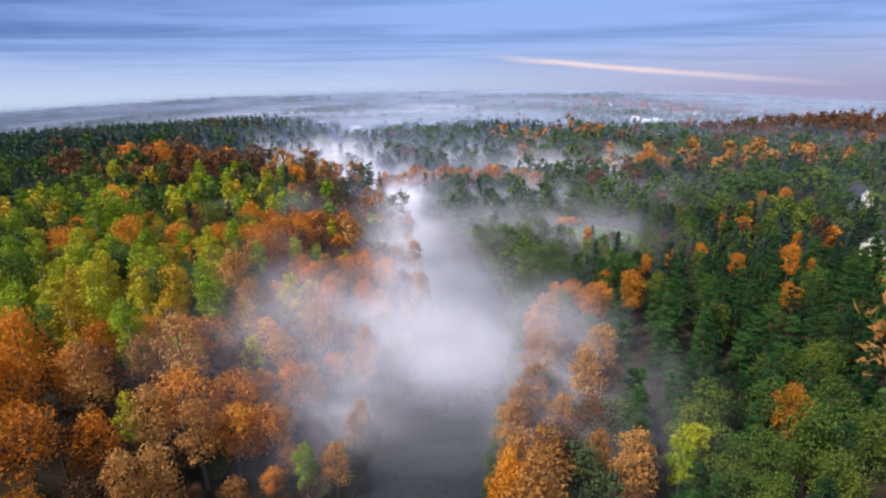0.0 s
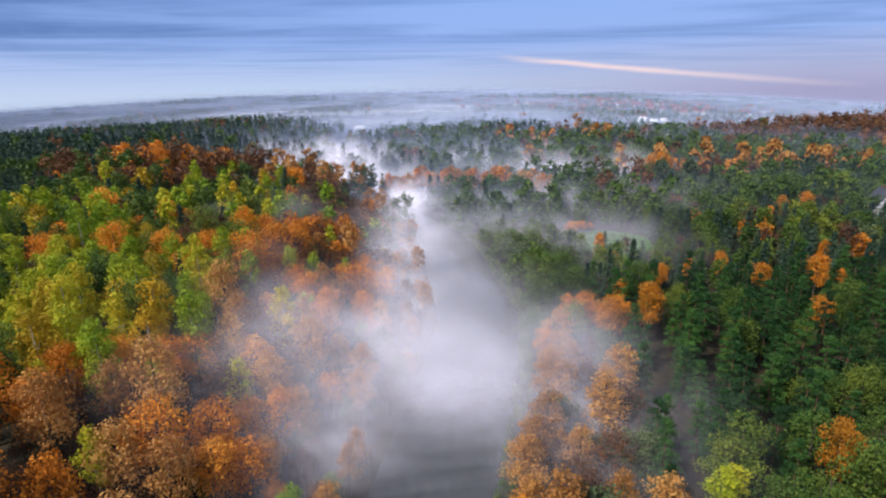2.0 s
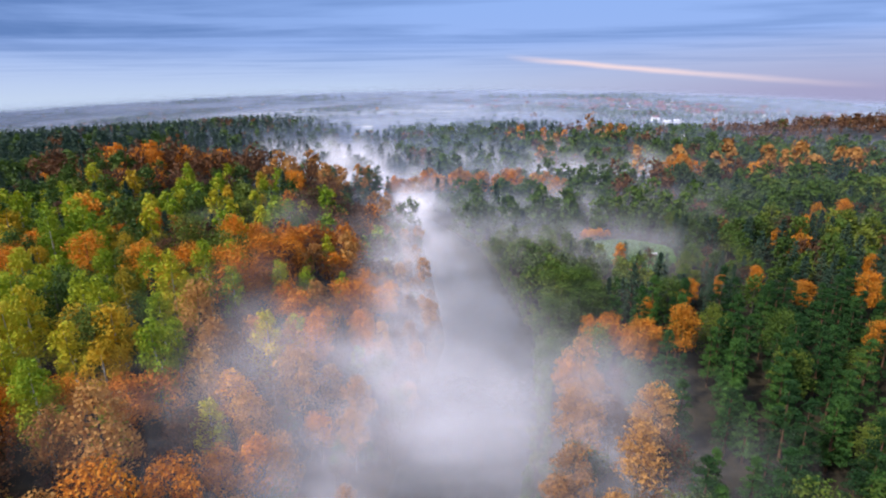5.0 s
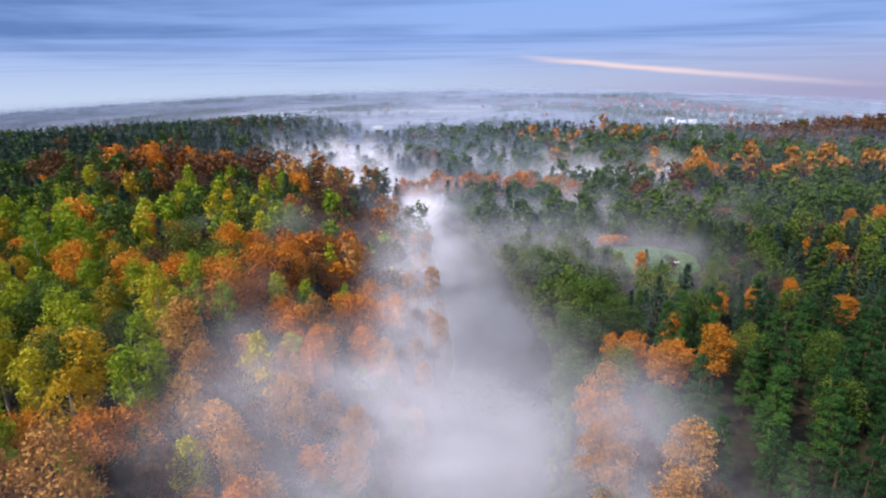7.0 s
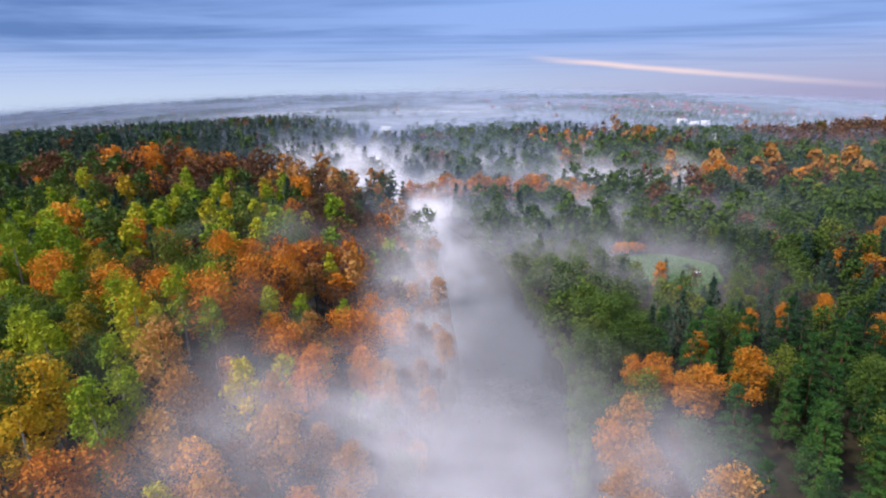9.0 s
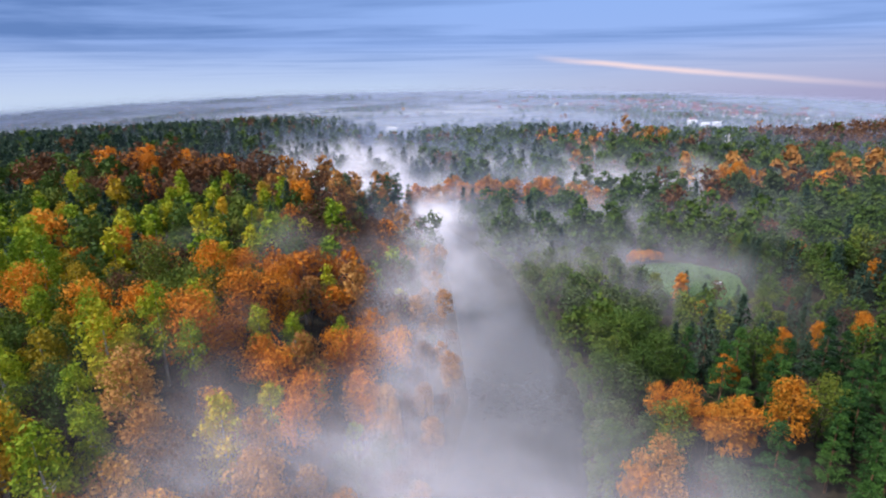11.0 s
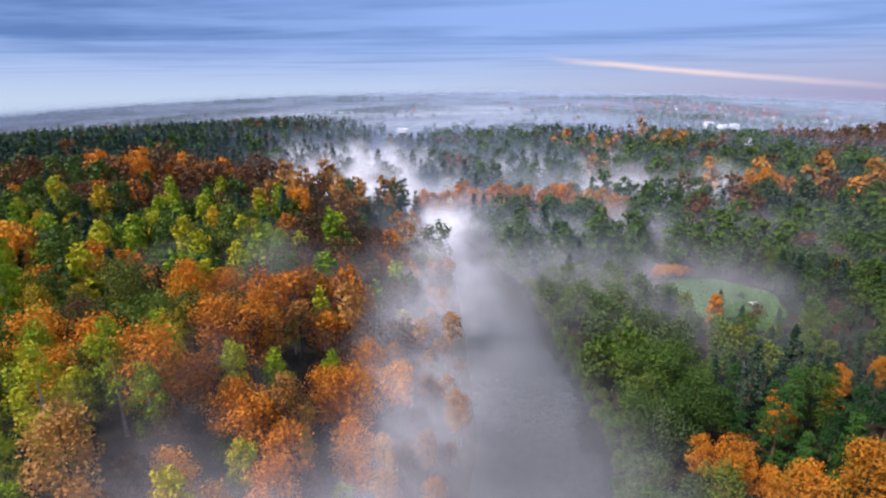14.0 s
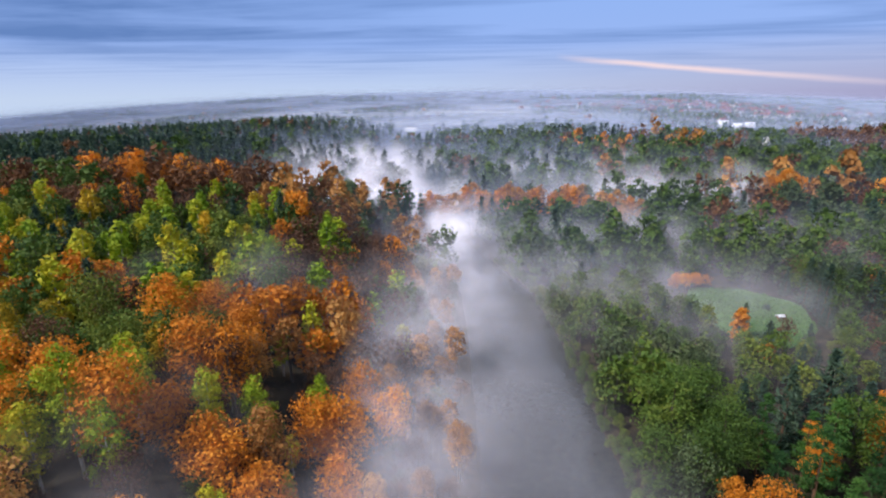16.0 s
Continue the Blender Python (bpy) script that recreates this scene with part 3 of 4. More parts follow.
stand("maple_tree", ((36.8, 131.5, 0.6), (65.9, 146.5, 0.62), (72.3, 154.4, 0.6), (82.0, 157.5, 0.58), (93.2, 159.2, 0.66), (127.9, 161.1, 0.66), (142.0, 166.2, 0.6), (119.6, 143.4, 0.52),
                     (157.5, 211.0, 0.95), (151.4, 215.7, 0.85), (136.9, 201.8, 0.8), (59.6, 69.3, 0.8), (65.7, 72.0, 0.55)), "golden maple glowing among dark pines", 1.25)
stand("aspen_tree", ((-110.8, 214.7, 0.8), (-111.0, 193.6, 0.9), (-46.6, 88.8, 0.95), (-73.0, 144.4, 0.9), (-68.4, 148.4, 0.8)), "yellow aspen among the birches of the slope")
stand("maple_tree", ((150, 328, 1.45), (157, 333, 1.3), (145, 334, 1.2), (153, 338, 1.2)), "tall golden maple above the far woods")
stand("alder_tree", ((34.5, 149.0, 1.75), (41.0, 155.5, 1.6), (42.0, 145.5, 1.3)), "great round dark green alder on the river bank", 0.72, 4.2)
stand("alder_tree", ((-38.0, 169.0, 0.95), (-62.8, 213.9, 0.9), (41.5, 57.5, 0.9), (46.7, 62.6, 0.9), (57.2, 55.7, 1.0), (71.2, 73.9, 1.0), (-132, 238, 1.0), (84, 182, 0.7), (98, 222, 1.0), (103, 216, 0.9)))
stand("birch_tree", ((37.4, 61.8, 0.9), (40.5, 64.0, 0.85)), "round tree turning from green to orange at the top")
stand("willow_tree", ((34.9, 170.5, 0.8), (24.7, 56.2, 0.9), (46.2, 167.9, 0.9)))
stand("birch_tree", ((39.0, 177.5, 0.62), (37.4, 175.5, 0.5)), "small pale yellow tree at the river bank")
stand("birch_tree", ((-44.3, 185.4, 0.9), (-87.4, 214.4, 0.9), (-28.1, 134.2, 0.9), (-33.3, 131.0, 0.9), (-41.7, 79.8, 0.8), (-127.9, 206.4, 0.9), (-71.4, 113.8, 1.0), (-73.7, 103.0, 1.0), (-90.9, 121.9, 0.9), (-61.2, 109.0, 1.0),
                     (-56.9, 84.5, 1.0), (-76.7, 94.2, 0.9), (-50.6, 193.8, 0.8)))
for _k in range(38):
    _x = -22 + 2.6 * _k + random.uniform(-1, 1)
    _y = 306 - 0.004 * max(0.0, _x - 10) ** 2 + (_k % 2) * 6 + random.uniform(-2, 2)
    plant("maple_tree" if _k % 3 else "beech_tree", _x, _y, random.uniform(0.85, 1.15), False, random, 1.05, "pale golden tree in a long row above the mist")
stand("spruce_tree", ((97, 213, 0.95), (94, 203, 0.75), (100, 207, 0.9)), "green spruce beside the meadow")
stand("willow_tree", ((101, 223, 0.9), (92, 194, 0.7)))
stand("pine_tree", ((-25, 287, 1.05), (-29.5, 284, 1.0), (-20.5, 288, 0.9), (-34, 287, 1.0), (-27, 291, 0.95), (-38, 290, 0.85)), "dark pine standing clear of the mist")
stand("hornbeam_tree", ((-35.4, 189.4, 0.9), (-120, 262, 1.0), (-131, 256, 1.0)))


def woods():
    rng = random.Random(7)
    step = 5.9
    for i in range(-40, 41):
        for j in range(3, 42):
            x = (i + rng.uniform(-0.42, 0.42)) * step + (j % 2) * step / 2
            y = (j + rng.uniform(-0.42, 0.42)) * step
            if y > 232 or abs(x) > 0.88 * y + 14:
                continue
            xr, w = (float(v) for v in river(y))
            if abs(x - xr) < w + 1.6 or in_meadow(x, y):
                continue
            if any((x - a) ** 2 + (y - b) ** 2 < c * c for a, b, c in TAKEN):
                continue
            kind = species(x, y, rng)
            if kind == "pine_tree" and y < 150 and x > 0 and rng.random() < 0.16:
                continue
            size = rng.uniform(0.72, 1.12)
            if xr - w - 15 < x < xr:
                size *= 0.66
            elif 50 < x < 104 and 158 < y < 196:
                size *= 0.66
            elif xr < x < xr + w + 40 and y > 178:
                size *= 0.78
            if kind == "pine_tree" and (y > 150 or x < 0):
                kind = "spruce_tree"
            tall = rng.uniform(0.85, 1.1) if kind == "pine_tree" else rng.uniform(0.84, 1.18)
            plant(kind, x, y, size, y < 150, rng, tall)
    # undergrowth between the trees of the left slope
    for i in range(0, 16):
        for j in range(0, 17):
            y = 62 + 6.6 * (j + rng.uniform(-0.4, 0.4))
            xr, w = (float(v) for v in river(y))
            x = xr - w - 4 - 5.4 * (i + rng.uniform(-0.4, 0.4))
            if abs(x) > 0.88 * y + 8 or rng.random() < 0.15:
                continue
            kind = mix(rng, ("hornbeam_tree", 5), ("birch_tree", 1.2), ("hazel_shrub", 1))
            plant(kind, x, y, rng.uniform(0.42, 0.62), y < 150, rng, 0.9, "low half-grown tree of the brown undergrowth" if kind == "hornbeam_tree" else "low green half-grown tree under the canopy")
    # scrub down to the water on the right bank
    y = 62.0
    while y < 262:
        xr, w = (float(v) for v in river(y))
        for out in (0.5, 2.6):
            plant("hazel_shrub", xr + w + out + rng.uniform(-0.5, 0.5), y + rng.uniform(-1, 1), rng.uniform(0.2, 0.34), y < 110, rng, 0.9, "low green scrub at the water's edge")
        y += 3.4


woods()


# ---- the farther woods, too many to count ----
def far_species(x, y, r):
    """Index into FAR_KINDS, in patches."""
    b = waves(x, y, 48, 22)
    pick = np.full(x.shape, 1)
    pick[(waves(x, y, 150, 21) + 0.5 * b + 0.6 * r) > np.where((x > 0) & (y < 520), 0.95, 0.35)] = 0
    pick[(waves(x, y, 85, 25) - 0.4 * b + 0.7 * r) > 1.05] = 6
    pick[(waves(x, y, 120, 23) + 0.5 * b + 0.8 * r) > 1.45] = 2
    pick[(waves(x, y, 75, 24) + 0.3 * r) > 1.75] = 3
    ridge = (x < -95) & (y > 275) & (y < 900)
    pick[ridge] = np.where(r[ridge] < 0.82, 0, np.where(r[ridge] < 0.94, 1, 2))
    knoll = np.hypot((x + 105) / 1.2, (y - 252) * 1.2) < 50
    pick[knoll & (r > 0.15)] = 2
    pick[knoll & (r > 0.86)] = 4
    spur = (x > -75) & (x < -8) & (y > 225) & (y < 300)
    pick[spur] = np.where(r[spur] > 0.55, 2, np.where(r[spur] > 0.3, 6, 3))
    lane = (x > 125) & (x < 330) & (np.abs(y - 335 - 0.1 * (x - 150)) < 16)
    pick[lane] = np.where(r[lane] < 0.4, 2, np.where(r[lane] < 0.55, 4, np.where(r[lane] < 0.78, 3, 1)))
    pick[(np.hypot((x - 115) / 1.9, y - 560) < 18) & (r > 0.2)] = 5
    pick[(np.hypot((x - 175) / 1.3, y - 520) < 15) & (r > 0.2)] = 3
    pick[(np.hypot((x - 580) / 1.5, y - 630) < 165) & (r < 0.96)] = 2
    far_off = y > 2700
    pick[far_off] = np.where(r[far_off] < 0.5, 0, 1)
    return pick


FAR_KINDS = ("spruce_tree", "alder_tree", "hornbeam_tree", "beech_tree", "oak_tree", "maple_tree", "willow_tree")
FAR_NAMES = ("distant_conifer_wood", "distant_green_wood", "distant_brown_wood", "distant_tan_wood", "distant_orange_wood", "distant_golden_wood", "distant_grey_wood")
FAR_LABELS = ("dark blue-green conifer woods across the valley", "dull green broadleaf woods across the valley", "brown half-bare woods on the valley slopes",
              "pale tan autumn trees in the misty valley", "rusty orange autumn trees on the slope", "golden autumn trees in the misty valley", "grey-green rounded willows of the misty valley")


def build_far_woods():
    rng = np.random.RandomState(3)
    bands = ((232, 330, 7.3, 210, 0.74, 1.12), (330, 520, 9.2, 100, 1.1, 1.2), (520, 950, 11.5, 34, 1.7, 1.08), (950, 2900, 16.0, 7, 3.6, 0.95), (2900, 4700, 24.0, 5, 6.5, 1.2))
    store = {k: [[], [], 0] for k in range(7)}
    for y0, y1, step, quads, leaf, grow in ((-170, 232, 6.6, 70, 0.95, 1.0), *bands):
        nx, ny = int(2 * max(1.0 * y1, 190) / step), int((y1 - y0) / step)
        i, j = np.meshgrid(np.arange(nx), np.arange(ny))
        x = (i.ravel() - nx / 2 + rng.uniform(-0.45, 0.45, i.size)) * step
        y = y0 + (j.ravel() + rng.uniform(0, 0.95, i.size)) * step
        xr, w = river(y)
        keep = ((np.abs(x) < 0.93 * y + 20) if y0 > 200 else (np.abs(x) > 0.88 * y + 14) | (y < 17)) & (np.abs(x) < 5000 if y0 > 200 else np.hypot(x, y - 30) < 230) & ((np.abs(x - xr) > w + 2.5) | (y > 760)) & ~in_meadow(x, y)
        # clearings, and the open plain with its mist
        keep &= (np.hypot(x - 212, y - 234) > 13) & (np.hypot(x - 137, y - 232) > 8)
        keep &= ~((waves(x, y, 150, 31) > 0.95) & (y > 300) & (x > -60))
        keep &= ~((np.abs(x + 86) < 26) & (y > 730) & (y < 885))
        keep &= np.hypot(x + 13, y - 258) > 8
        town = (x > 0.1 * y) & (x < 0.8 * y) & (y > 1700) & (waves(x, y * 2.0, 300, 43) > -0.5)
        keep &= ~((y > 900) & ~town & (waves(x, y * 3.2, 900, 33) > 0.05) & (((x - 70) / 150) ** 2 + ((y - 1500) / 60) ** 2 > 1) & (np.hypot((x - 580) / 1.5, y - 630) > 170))
        keep &= ~((y > 520) & ~town & (x > -190) & (x < 0.46 * y) & (np.hypot((x - 135) / 1.7, y - 580) > 55) & (np.hypot((x - 580) / 1.5, y - 630) > 170) & (waves(x * 0.6, y * 2.0, 240, 35) > 0.3))
        keep &= (np.hypot((x - 96) / 2.2, y - 354) > 17) & (np.hypot((x + 68) / 1.25, y - 350) > 25)
        keep &= ~((x > -24) & (x < 82) & (np.abs(y - 306) < 8))
        keep &= ~((y > 2900) & (waves(x * 0.7, y * 2.0, 1300, 41) < 0.15))
        x, y = x[keep], y[keep]
        z = land(x, y)
        pick = far_species(x, y, rng.uniform(0, 1, len(x)))
        for k in range(7):
            form = [crown_shape(FAR_KINDS[k], np.random.RandomState(50 + q), quads if KINDS[FAR_KINDS[k]][5] != "thin" else int(quads * 1.6), leaf) for q in range(4)]
            for q in range(4):
                mine = np.where((pick == k) & (np.arange(len(x)) % 4 == q))[0]
                if not len(mine):
                    continue
                v, f = form[q]
                s = (0.62 + 0.75 * rng.uniform(0, 1, (len(mine), 1, 1)) ** 1.6) * grow * (1.15 if k in (3, 5) else 1.0)
                s = s * np.where((x[mine] > -75) & (x[mine] < -8) & (y[mine] < 300) & (y[mine] > 225), 0.72, 1.0)[:, None, None]
                a = rng.uniform(0, 6.283, len(mine))
                c, sn = np.cos(a)[:, None], np.sin(a)[:, None]
                p = np.empty((len(mine), len(v), 3))
                p[:, :, 0] = v[None, :, 0] * c - v[None, :, 1] * sn
                p[:, :, 1] = v[None, :, 0] * sn + v[None, :, 1] * c
                p[:, :, 2] = v[None, :, 2]
                p *= s
                p += np.stack([x[mine], y[mine], z[mine] - 0.2], 1)[:, None]
                box = store[k]
                box[0].append(p.reshape(-1, 3))
                box[1].append((f[None] + (np.arange(len(mine)) * len(v))[:, None, None]).reshape(-1, 4) + box[2])
                box[2] += len(mine) * len(v)
    for k in range(7):
        if store[k][2]:
            me = mesh_of(FAR_NAMES[k], np.concatenate(store[k][0]), np.concatenate(store[k][1]), KINDS[FAR_KINDS[k]][3])
            tagged(new(FAR_NAMES[k], me), FAR_LABELS[k], "woods", kind="stuff")


build_far_woods()


# ---- the clearing and the buildings ----
def part(name, bm, mat, parent, label=""):
    """Links a bmesh as one mesh under a thing or a part."""
    me = bpy.data.meshes.new(name)
    bm.to_mesh(me)
    bm.free()
    me.materials.append(mat)
    ob = new(name, me)
    ob.parent = parent
    if label:
        ob["label"] = label
    return ob


def block(bm, x0, x1, y0, y1, z0, z1):
    v = [bm.verts.new((x, y, z)) for z in (z0, z1) for x, y in ((x0, y0), (x1, y0), (x1, y1), (x0, y1))]
    for q in ((3, 2, 1, 0), (4, 5, 6, 7), (0, 1, 5, 4), (1, 2, 6, 5), (2, 3, 7, 6), (3, 0, 4, 7)):
        bm.faces.new([v[k] for k in q])


def prism(bm, x0, x1, y0, y1, z0, z1, thick=0.0):
    """A gable along x: a solid, or with a thickness two roof slopes."""
    ym = (y0 + y1) / 2
    if not thick:
        a = [bm.verts.new((x, y, z)) for x in (x0, x1) for y, z in ((y0, z0), (y1, z0), (ym, z1))]
        for q in ((0, 2, 1), (3, 4, 5), (0, 1, 4, 3), (1, 2, 5, 4), (2, 0, 3, 5)):
            bm.faces.new([a[k] for k in q])
        return
    ring = ((y0, z0), (ym, z1), (y1, z0), (y1, z0 + thick), (ym, z1 + thick * 1.3), (y0, z0 + thick))
    a = [[bm.verts.new((x, y, z)) for y, z in ring] for x in (x0, x1)]
    for k in range(6):
        bm.faces.new((a[0][k], a[0][(k + 1) % 6], a[1][(k + 1) % 6], a[1][k]))
    for s in (0, 1):
        bm.faces.new((a[s][0], a[s][1], a[s][4], a[s][5])), bm.faces.new((a[s][1], a[s][2], a[s][3], a[s][4]))


M_WHITE = plain_material("white_render", (0.62, 0.60, 0.57), (0.82, 0.80, 0.77), 0.8, 0.8)
M_CREAM = plain_material("cream_render", (0.50, 0.44, 0.36), (0.68, 0.60, 0.50), 0.8, 0.8)
M_SLATE = plain_material("dark_slate_roof", (0.030, 0.030, 0.036), (0.075, 0.072, 0.080), 1.5, 0.6, 0.4)
M_TILE = plain_material("red_tile_roof", (0.15, 0.038, 0.034), (0.27, 0.075, 0.058), 1.5, 0.7, 0.4)
M_SHEET = plain_material("pale_sheet_roof", (0.55, 0.56, 0.60), (0.78, 0.78, 0.80), 0.5, 0.5)
M_RUST = plain_material("rusty_boards", (0.12, 0.045, 0.025), (0.26, 0.11, 0.06), 2.0, 0.8, 0.3)
M_PANE, _add, _link = material("dark_window_glass")
_o, _b = _add("ShaderNodeOutputMaterial"), _add("ShaderNodeBsdfPrincipled", inputs={"Base Color": (0.02, 0.025, 0.03, 1), "Roughness": 0.08})
_link(_b.outputs[0], _o.inputs[0])


def make_house(name, label, category, group, w, d, h, wall, roof, windows=True, rise=0.55, near=False):
    """A gabled house: walls, roof slopes, chimney, windows with frames, a door."""
    top = new(name)
    tagged(top, label, category, group)
    bm = bmesh.new()
    block(bm, -w / 2, w / 2, -d / 2, d / 2, -2.0, h)
    prism(bm, -w / 2, w / 2, -d / 2, d / 2, h, h + d * rise)
    part("wall", bm, wall, top)
    bm = bmesh.new()
    prism(bm, -w / 2 - 0.5, w / 2 + 0.5, -d / 2 - 0.5, d / 2 + 0.5, h - 0.5 * rise * 0.9, h + d * rise + 0.12, 0.25)
    r = part("roof", bm, roof, top)
    if windows:
        bm = bmesh.new()
        block(bm, w * 0.2, w * 0.2 + 0.7, -0.5, 0.2, h + d * rise * 0.6, h + d * rise + 1.1)
        part("chimney", bm, M_TILE, r)
        for sx in (-0.3, 0.0, 0.3):
            for z0 in ((0.9,) if h < 4.5 else (0.9, 3.6)):
                bm = bmesh.new()
                block(bm, sx * w - 0.6, sx * w + 0.6, -d / 2 - 0.06, -d / 2 + 0.02, z0, z0 + 1.4)
                win = part("window", bm, M_WHITE, top)
                bm = bmesh.new()
                block(bm, sx * w - 0.5, sx * w + 0.5, -d / 2 - 0.09, -d / 2 - 0.064, z0 + 0.1, z0 + 1.3)
                part("pane", bm, M_PANE, win)
        for sy in (-0.2, 0.2):
            bm = bmesh.new()
            block(bm, -w / 2 - 0.06, -w / 2 + 0.02, sy * d - 0.55, sy * d + 0.55, h * 0.35, h * 0.35 + 1.4)
            win = part("window", bm, M_WHITE, top)
            bm = bmesh.new()
            block(bm, -w / 2 - 0.09, -w / 2 - 0.064, sy * d - 0.45, sy * d + 0.45, h * 0.35 + 0.1, h * 0.35 + 1.3)
            part("pane", bm, M_PANE, win)
    return top


def set_down(ob, x, y, turn, size=1.0):
    ob.matrix_basis = pose(x, y, float(land(x, y)), 0, 0, turn)
    ob.scale = (size, size, size)
    return ob


def build_houses():
    set_down(make_house("house", "white gabled house with a dark slate roof among pines", "house", "houses in the pine wood", 13, 9, 6.0, M_WHITE, M_SLATE, rise=0.75), 214, 236, 68)
    set_down(make_house("house", "small white house with a dark roof among pines", "house", "houses in the pine wood", 10, 8, 4.2, M_WHITE, M_SLATE), 163, 168, 40)
    set_down(make_house("house", "white cottage half hidden behind dark trees", "house", "houses in the pine wood", 8, 6, 3.0, M_WHITE, M_SLATE), 137, 232, 20)
    set_down(make_house("shed", "low rusty shed with a pale sheet roof in the meadow", "shed", "", 2.8, 1.9, 1.2, M_RUST, M_SHEET, False, 0.16), 85.5, 208.9, 15, 0.55)
    red = set_down(make_house("house", "far house with a red tiled roof in the town", "house", "red-roofed houses of the far town", 14, 10, 6, M_CREAM, M_TILE), 545, 1290, 20, 1.2)
    pale = set_down(make_house("house", "far white house with a grey roof near the woods", "house", "white houses of the far valley", 14, 10, 5, M_WHITE, M_SHEET), 519, 1109, 60, 1.2)
    rng = random.Random(12)
    for k in range(66):
        a, r = radians(rng.uniform(6, 38)), rng.uniform(1900, 3100)
        x, y = r * math.sin(a), r * math.cos(a)
        copy_thing(red, pose(x, y, float(land(x, y)), 0, 0, rng.uniform(0, 180))).scale = (rng.uniform(0.9, 1.8), rng.uniform(0.9, 1.3), rng.uniform(1.0, 1.5))
    roofs = make_house("house", "far red-roofed house in a dense row of the town", "house", "red-roofed houses of the far town", 16, 11, 6, M_CREAM, M_TILE, False)
    set_down(roofs, 700, 2300, 30, 1.5)
    for k in range(130):
        a, r = radians(rng.gauss(22, 8)), rng.uniform(1950, 3000)
        x, y = r * math.sin(a), r * math.cos(a)
        copy_thing(roofs, pose(x, y, float(land(x, y)), 0, 0, rng.uniform(-40, 40))).scale = (rng.uniform(0.9, 2.0), rng.uniform(0.9, 1.4), rng.uniform(1.0, 1.6))
    for k in range(26):
        a, r = radians(rng.uniform(10, 38)), rng.uniform(1900, 3200)
        x, y = r * math.sin(a), r * math.cos(a)
        copy_thing(pale, pose(x, y, float(land(x, y)), 0, 0, rng.uniform(0, 180))).scale = (rng.uniform(0.9, 1.6), rng.uniform(0.9, 1.4), rng.uniform(0.9, 1.4))
    for x, y, size in ((360, 817, 1.0), (313, 661, 0.9), (535, 1150, 1.2), (480, 1080, 1.1), (345, 790, 0.8), (500, 1180, 1.3), (-93, 871, 1.15), (-70, 880, 0.9), (-20, 860, 0.9), (60, 900, 0.9), (110, 870, 0.8), (410, 950, 1.0), (440, 905, 1.0)):
        copy_thing(pale, pose(x, y, float(land(x, y)), 0, 0, rng.uniform(0, 180))).scale = (size, size, size)
    hall = make_house("warehouse", "long white warehouse on the far open fields", "warehouse", "warehouses on the far fields", 60, 22, 7, M_WHITE, M_SHEET, False, 0.12)
    set_down(hall, 1422, 2154, 10)
    for x, y, turn, size in ((1737, 2369, 5, 1.0), (2042, 2460, -20, 0.9), (1837, 2358, 8, 0.8), (1901, 2792, 0, 1.1), (2189, 3389, 5, 1.2)):
        copy_thing(hall, pose(x, y, float(land(x, y)), 0, 0, turn)).scale = (size, size, size)


def build_meadow():
    """The mown clearing with its brown path, laid over the ground, and its tufts."""
    a, r = np.meshgrid(np.linspace(0, 2 * math.pi, 73), np.linspace(0.02, 1, 16))
    edge = 0.93 + 0.08 * np.sin(3 * a + 1) + 0.05 * np.sin(7 * a)
    x, y = 79 + 16 * r * edge * np.cos(a), 213 + 21 * r * edge * np.sin(a)
    v = np.stack([x, y, land(x, y) + 0.12], -1).reshape(-1, 3)
    tagged(new("meadow", mesh_of("meadow", v, grid_faces(16, 73), M_GRASS, True)), "short green meadow in a clearing of the woods", "meadow", kind="structure")
    rng = np.random.RandomState(8)
    n = 5000
    t, q = rng.uniform(0, 6.283, n), np.sqrt(rng.uniform(0, 0.86, n))
    px, py = 79 + 16 * q * np.cos(t), 213 + 21 * q * np.sin(t)
    at = np.stack([px, py, land(px, py) + 0.25], 1)
    way = np.tile([0.0, -0.5, 0.6], (n, 1))
    v, f = leaf_quads(rng, at, way, 0.28)
    tagged(new("grass", mesh_of("grass", v, f, M_GRASS)), "uneven green grass tufts of the meadow", "grass", kind="stuff")
    for bx, by, size in ((84.8, 214.6, 1.0), (74.5, 195.5, 0.9), (76.0, 197.0, 0.9)):
        top = new("bush")
        tagged(top, "low dark green bush standing in the meadow", "bush", "bushes of the meadow")
        rb = np.random.RandomState(int(bx * 10))
        v, f = broad_crown(rb, 1.7, 1.3, 0.1, 260, 0.2, 8)
        c = new("foliage", mesh_of("foliage", v, f, L_PINE))
        c.parent = top
        s = new("stem", trunk_mesh(rb, 1.3, 0.2, 0.06, M_BARK, 4, 0.7, "stem"))
        s.parent = top
        top.matrix_basis = pose(bx, by, float(land(bx, by)))
        top.scale = (size * 1.3, size, size)


build_houses()
build_meadow()


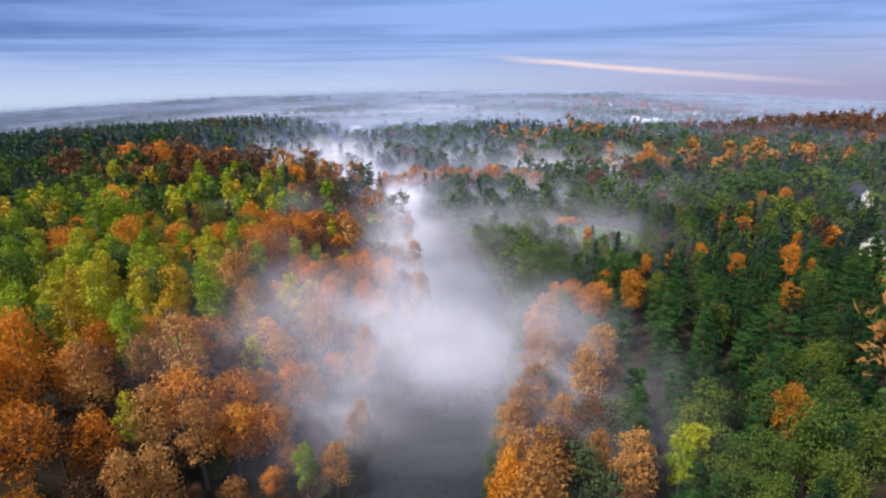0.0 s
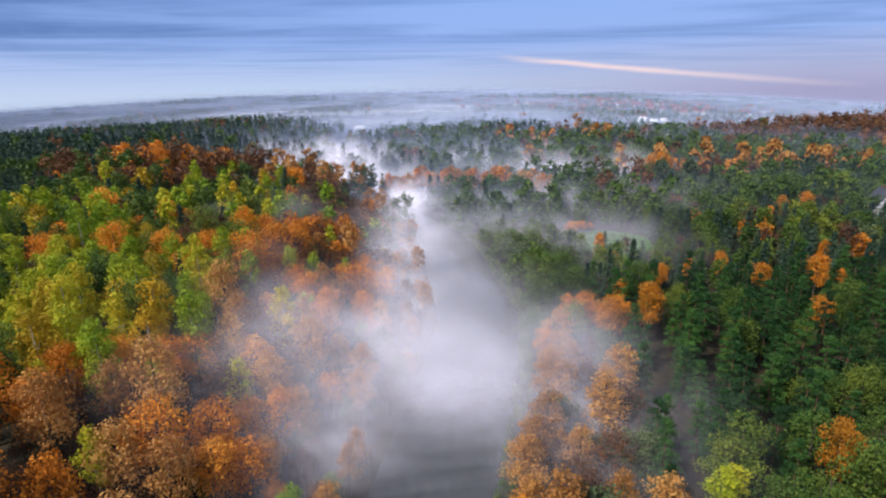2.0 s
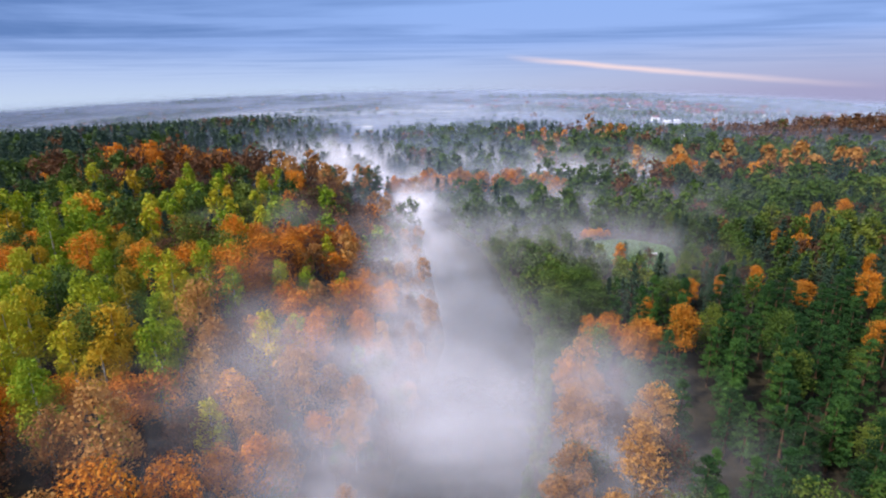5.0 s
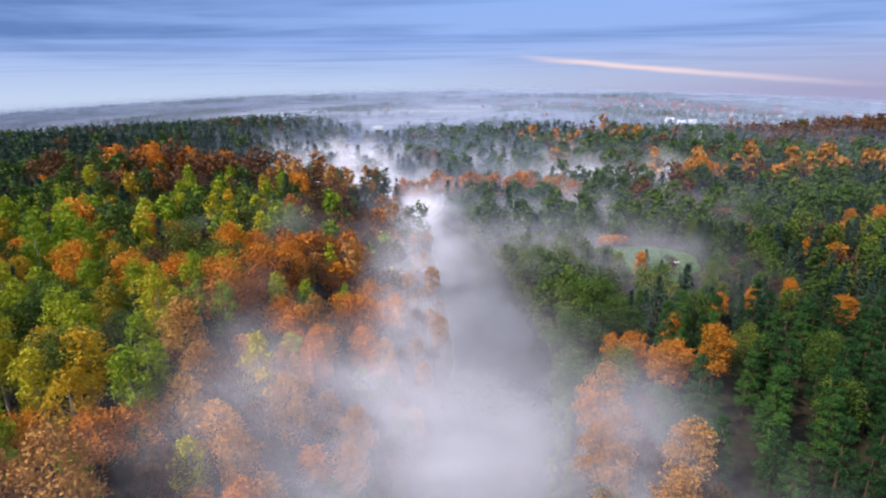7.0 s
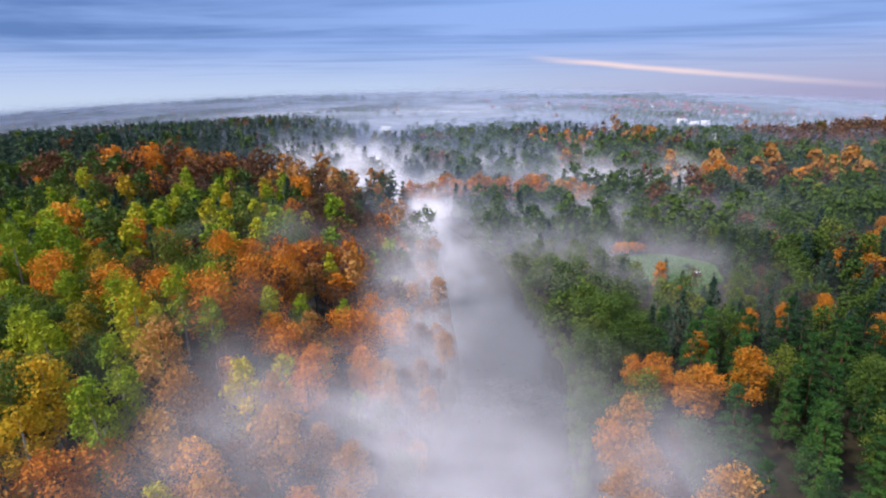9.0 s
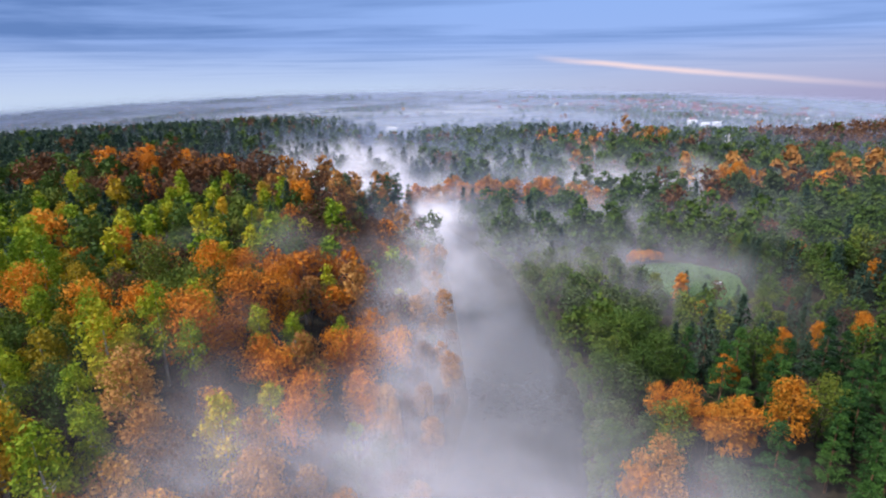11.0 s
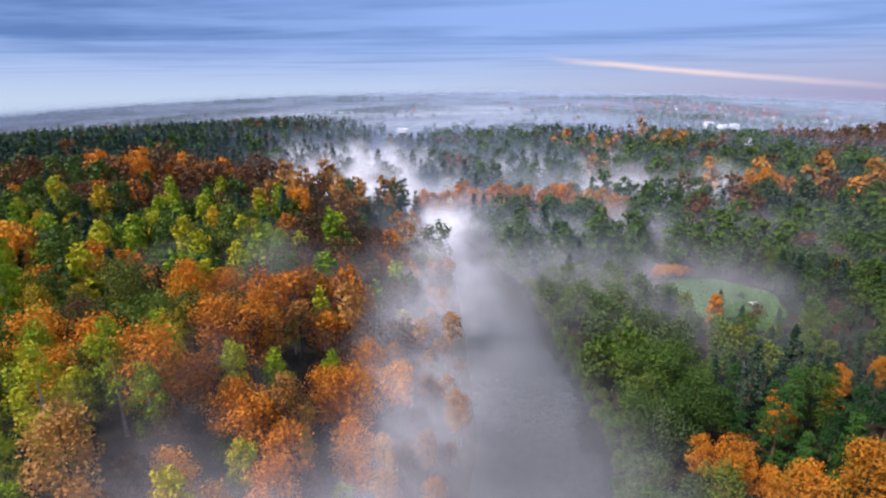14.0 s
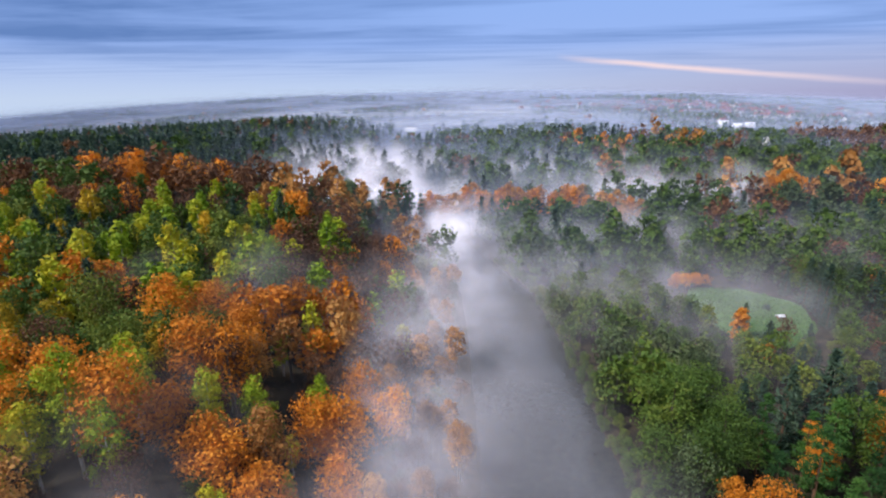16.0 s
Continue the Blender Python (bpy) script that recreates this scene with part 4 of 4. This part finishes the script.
# ---- mist ----
# bank: centre x, y, reach across, reach along, top, fullness
BANKS = (
    (-3, 92, 31, 21, 26, 0.44), (-34, 94, 20, 24, 31, 0.15), (-18, 150, 17, 36, 23, 0.42), (4, 138, 24, 22, 15, 0.10), (-8, 190, 22, 30, 18, 0.3), (-6, 246, 18, 30, 16, 0.42), (36, 228, 62, 44, 16, 0.09),
    (30, 84, 15, 26, 18, 0.2), (62, 186, 44, 36, 18, 0.05), (-56, 172, 34, 12, 27, 0.22), (-9, 305, 18, 40, 15, 0.8), (62, 284, 52, 22, 17, 0.2),
    (-70, 352, 42, 32, 23, 0.85), (-38, 328, 26, 24, 19, 0.6), (-95, 480, 60, 50, 20, 0.5), (104, 352, 62, 24, 20, 0.55), (70, 440, 80, 30, 17, 0.4), (88, 256, 75, 50, 17, 0.07),
)
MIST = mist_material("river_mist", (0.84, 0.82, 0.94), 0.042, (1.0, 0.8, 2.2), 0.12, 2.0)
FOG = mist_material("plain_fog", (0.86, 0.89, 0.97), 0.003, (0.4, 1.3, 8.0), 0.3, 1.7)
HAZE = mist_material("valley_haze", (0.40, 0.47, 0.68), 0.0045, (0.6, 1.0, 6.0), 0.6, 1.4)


def mist_sheet(name, x, y, z, thick, mat, label):
    """One slice of the mist, cut away where there is none."""
    v = np.stack([x, y, z], -1).reshape(-1, 3)
    f = grid_faces(*x.shape)
    t = np.asarray(thick).ravel()
    f = f[t[f].max(1) > 0.004]
    if not len(f):
        return
    used, back = np.unique(f, return_inverse=True)
    me = mesh_of(name, v[used], back.reshape(f.shape), mat, True)
    at = me.attributes.new("thick", "FLOAT", "POINT")
    at.data.foreach_set("value", t[used].astype(np.float32))
    tagged(new(name, me), label, "mist", kind="stuff")


def build_mist():
    """The river mist, slice behind slice along the valley."""
    y0 = 44.0
    while y0 < 640:
        step = 5.5 + max(0.0, y0 - 150) * 0.028
        xs, zs = np.arange(-240, 200, 4.0), np.arange(0, 44, 2.0)
        x, up = np.meshgrid(xs, zs)
        y = y0 + 1.0 * waves(x, up * 2 + y0, 55, 61) + 0.45 * up
        floor = np.maximum(land(x, y), 0.0)
        z = up + 0.15
        lift = up
        dense = np.zeros_like(x)
        for cx, cy, rx, ry, top, full in BANKS:
            top = top * (1 + 0.25 * waves(x, y, 38, 62))
            dense += full * np.exp(-(((x - cx) / rx) ** 2 + ((y - cy) / ry) ** 2) ** 1.3) * (1 - smooth(lift / top, 0.35, 1.25))
        dense *= smooth(up - floor, -3, 7)
        mist_sheet("mist", x, y, z, 1 - np.exp(-0.043 * step * np.minimum(dense, 1.3)), MIST, "pale drifting river mist")
        y0 += step


def build_haze():
    """The thin haze that blues the distance, slice behind slice."""
    turns = np.radians(np.linspace(-56, 56, 120))
    r0 = 210.0
    while r0 < 4600:
        step = r0 * 0.16
        zs = np.linspace(0, 1, 14)
        a, u = np.meshgrid(turns, zs)
        r = r0 / np.cos(a) ** 0.5
        x, y = r * np.sin(a), r * np.cos(a) + 20
        base = -0.026 * np.minimum((np.degrees(a) / 40) ** 2, 1.7) * np.maximum(r - 260, 0)
        high = 34 + 44 * float(smooth(r0, 800, 3600))
        low = np.where(r0 > 1500, smooth(r0, 1500, 4300) * 20, 0)
        z = base + low - 2 + (high + 6) * u
        dense = (1 - smooth(u, 0.15, 1.0)) * (0.9 + 0.37 * smooth(x / r, -0.5, -0.12))
        dense = dense * (1 - (0.4 + 0.3 * (1 - float(smooth(r0, 400, 700)))) * smooth(x / r, 0.1, 0.4))
        far = (0.7 + 1.1 * float(smooth(r0, 280, 620))) * (1 - 0.62 * float(smooth(r0, 700, 1300)))
        mist_sheet("haze", x, y, z, 1 - np.exp(-0.0026 * step * dense * far), HAZE, "thin bluish haze over the far valley")
        if r0 > 1900:
            # the veil between the plain and the far ridge
            veil = 1 - smooth(u, 0.45, 1.0)
            mist_sheet("haze", x, y + step * 0.3, base + low - 2 + 105 * u, 0.10 * veil * (1 - 0.65 * smooth(x / r, 0.05, 0.35)), HAZE, "thin bluish haze over the far valley")
        if 700 < r0 < 2600:
            low_lying = np.exp(-((r0 - 1450) / 620) ** 2) * (1 - smooth(u, 0.08, 0.5)) * (0.05 + 0.95 * smooth(-x / r, -0.30, 0.08))
            mist_sheet("ground_fog", x, y + step * 0.5, z, 1 - np.exp(-0.009 * step * low_lying), FOG, "white ground fog lying over the far plain")
        r0 += step


build_mist()
build_haze()
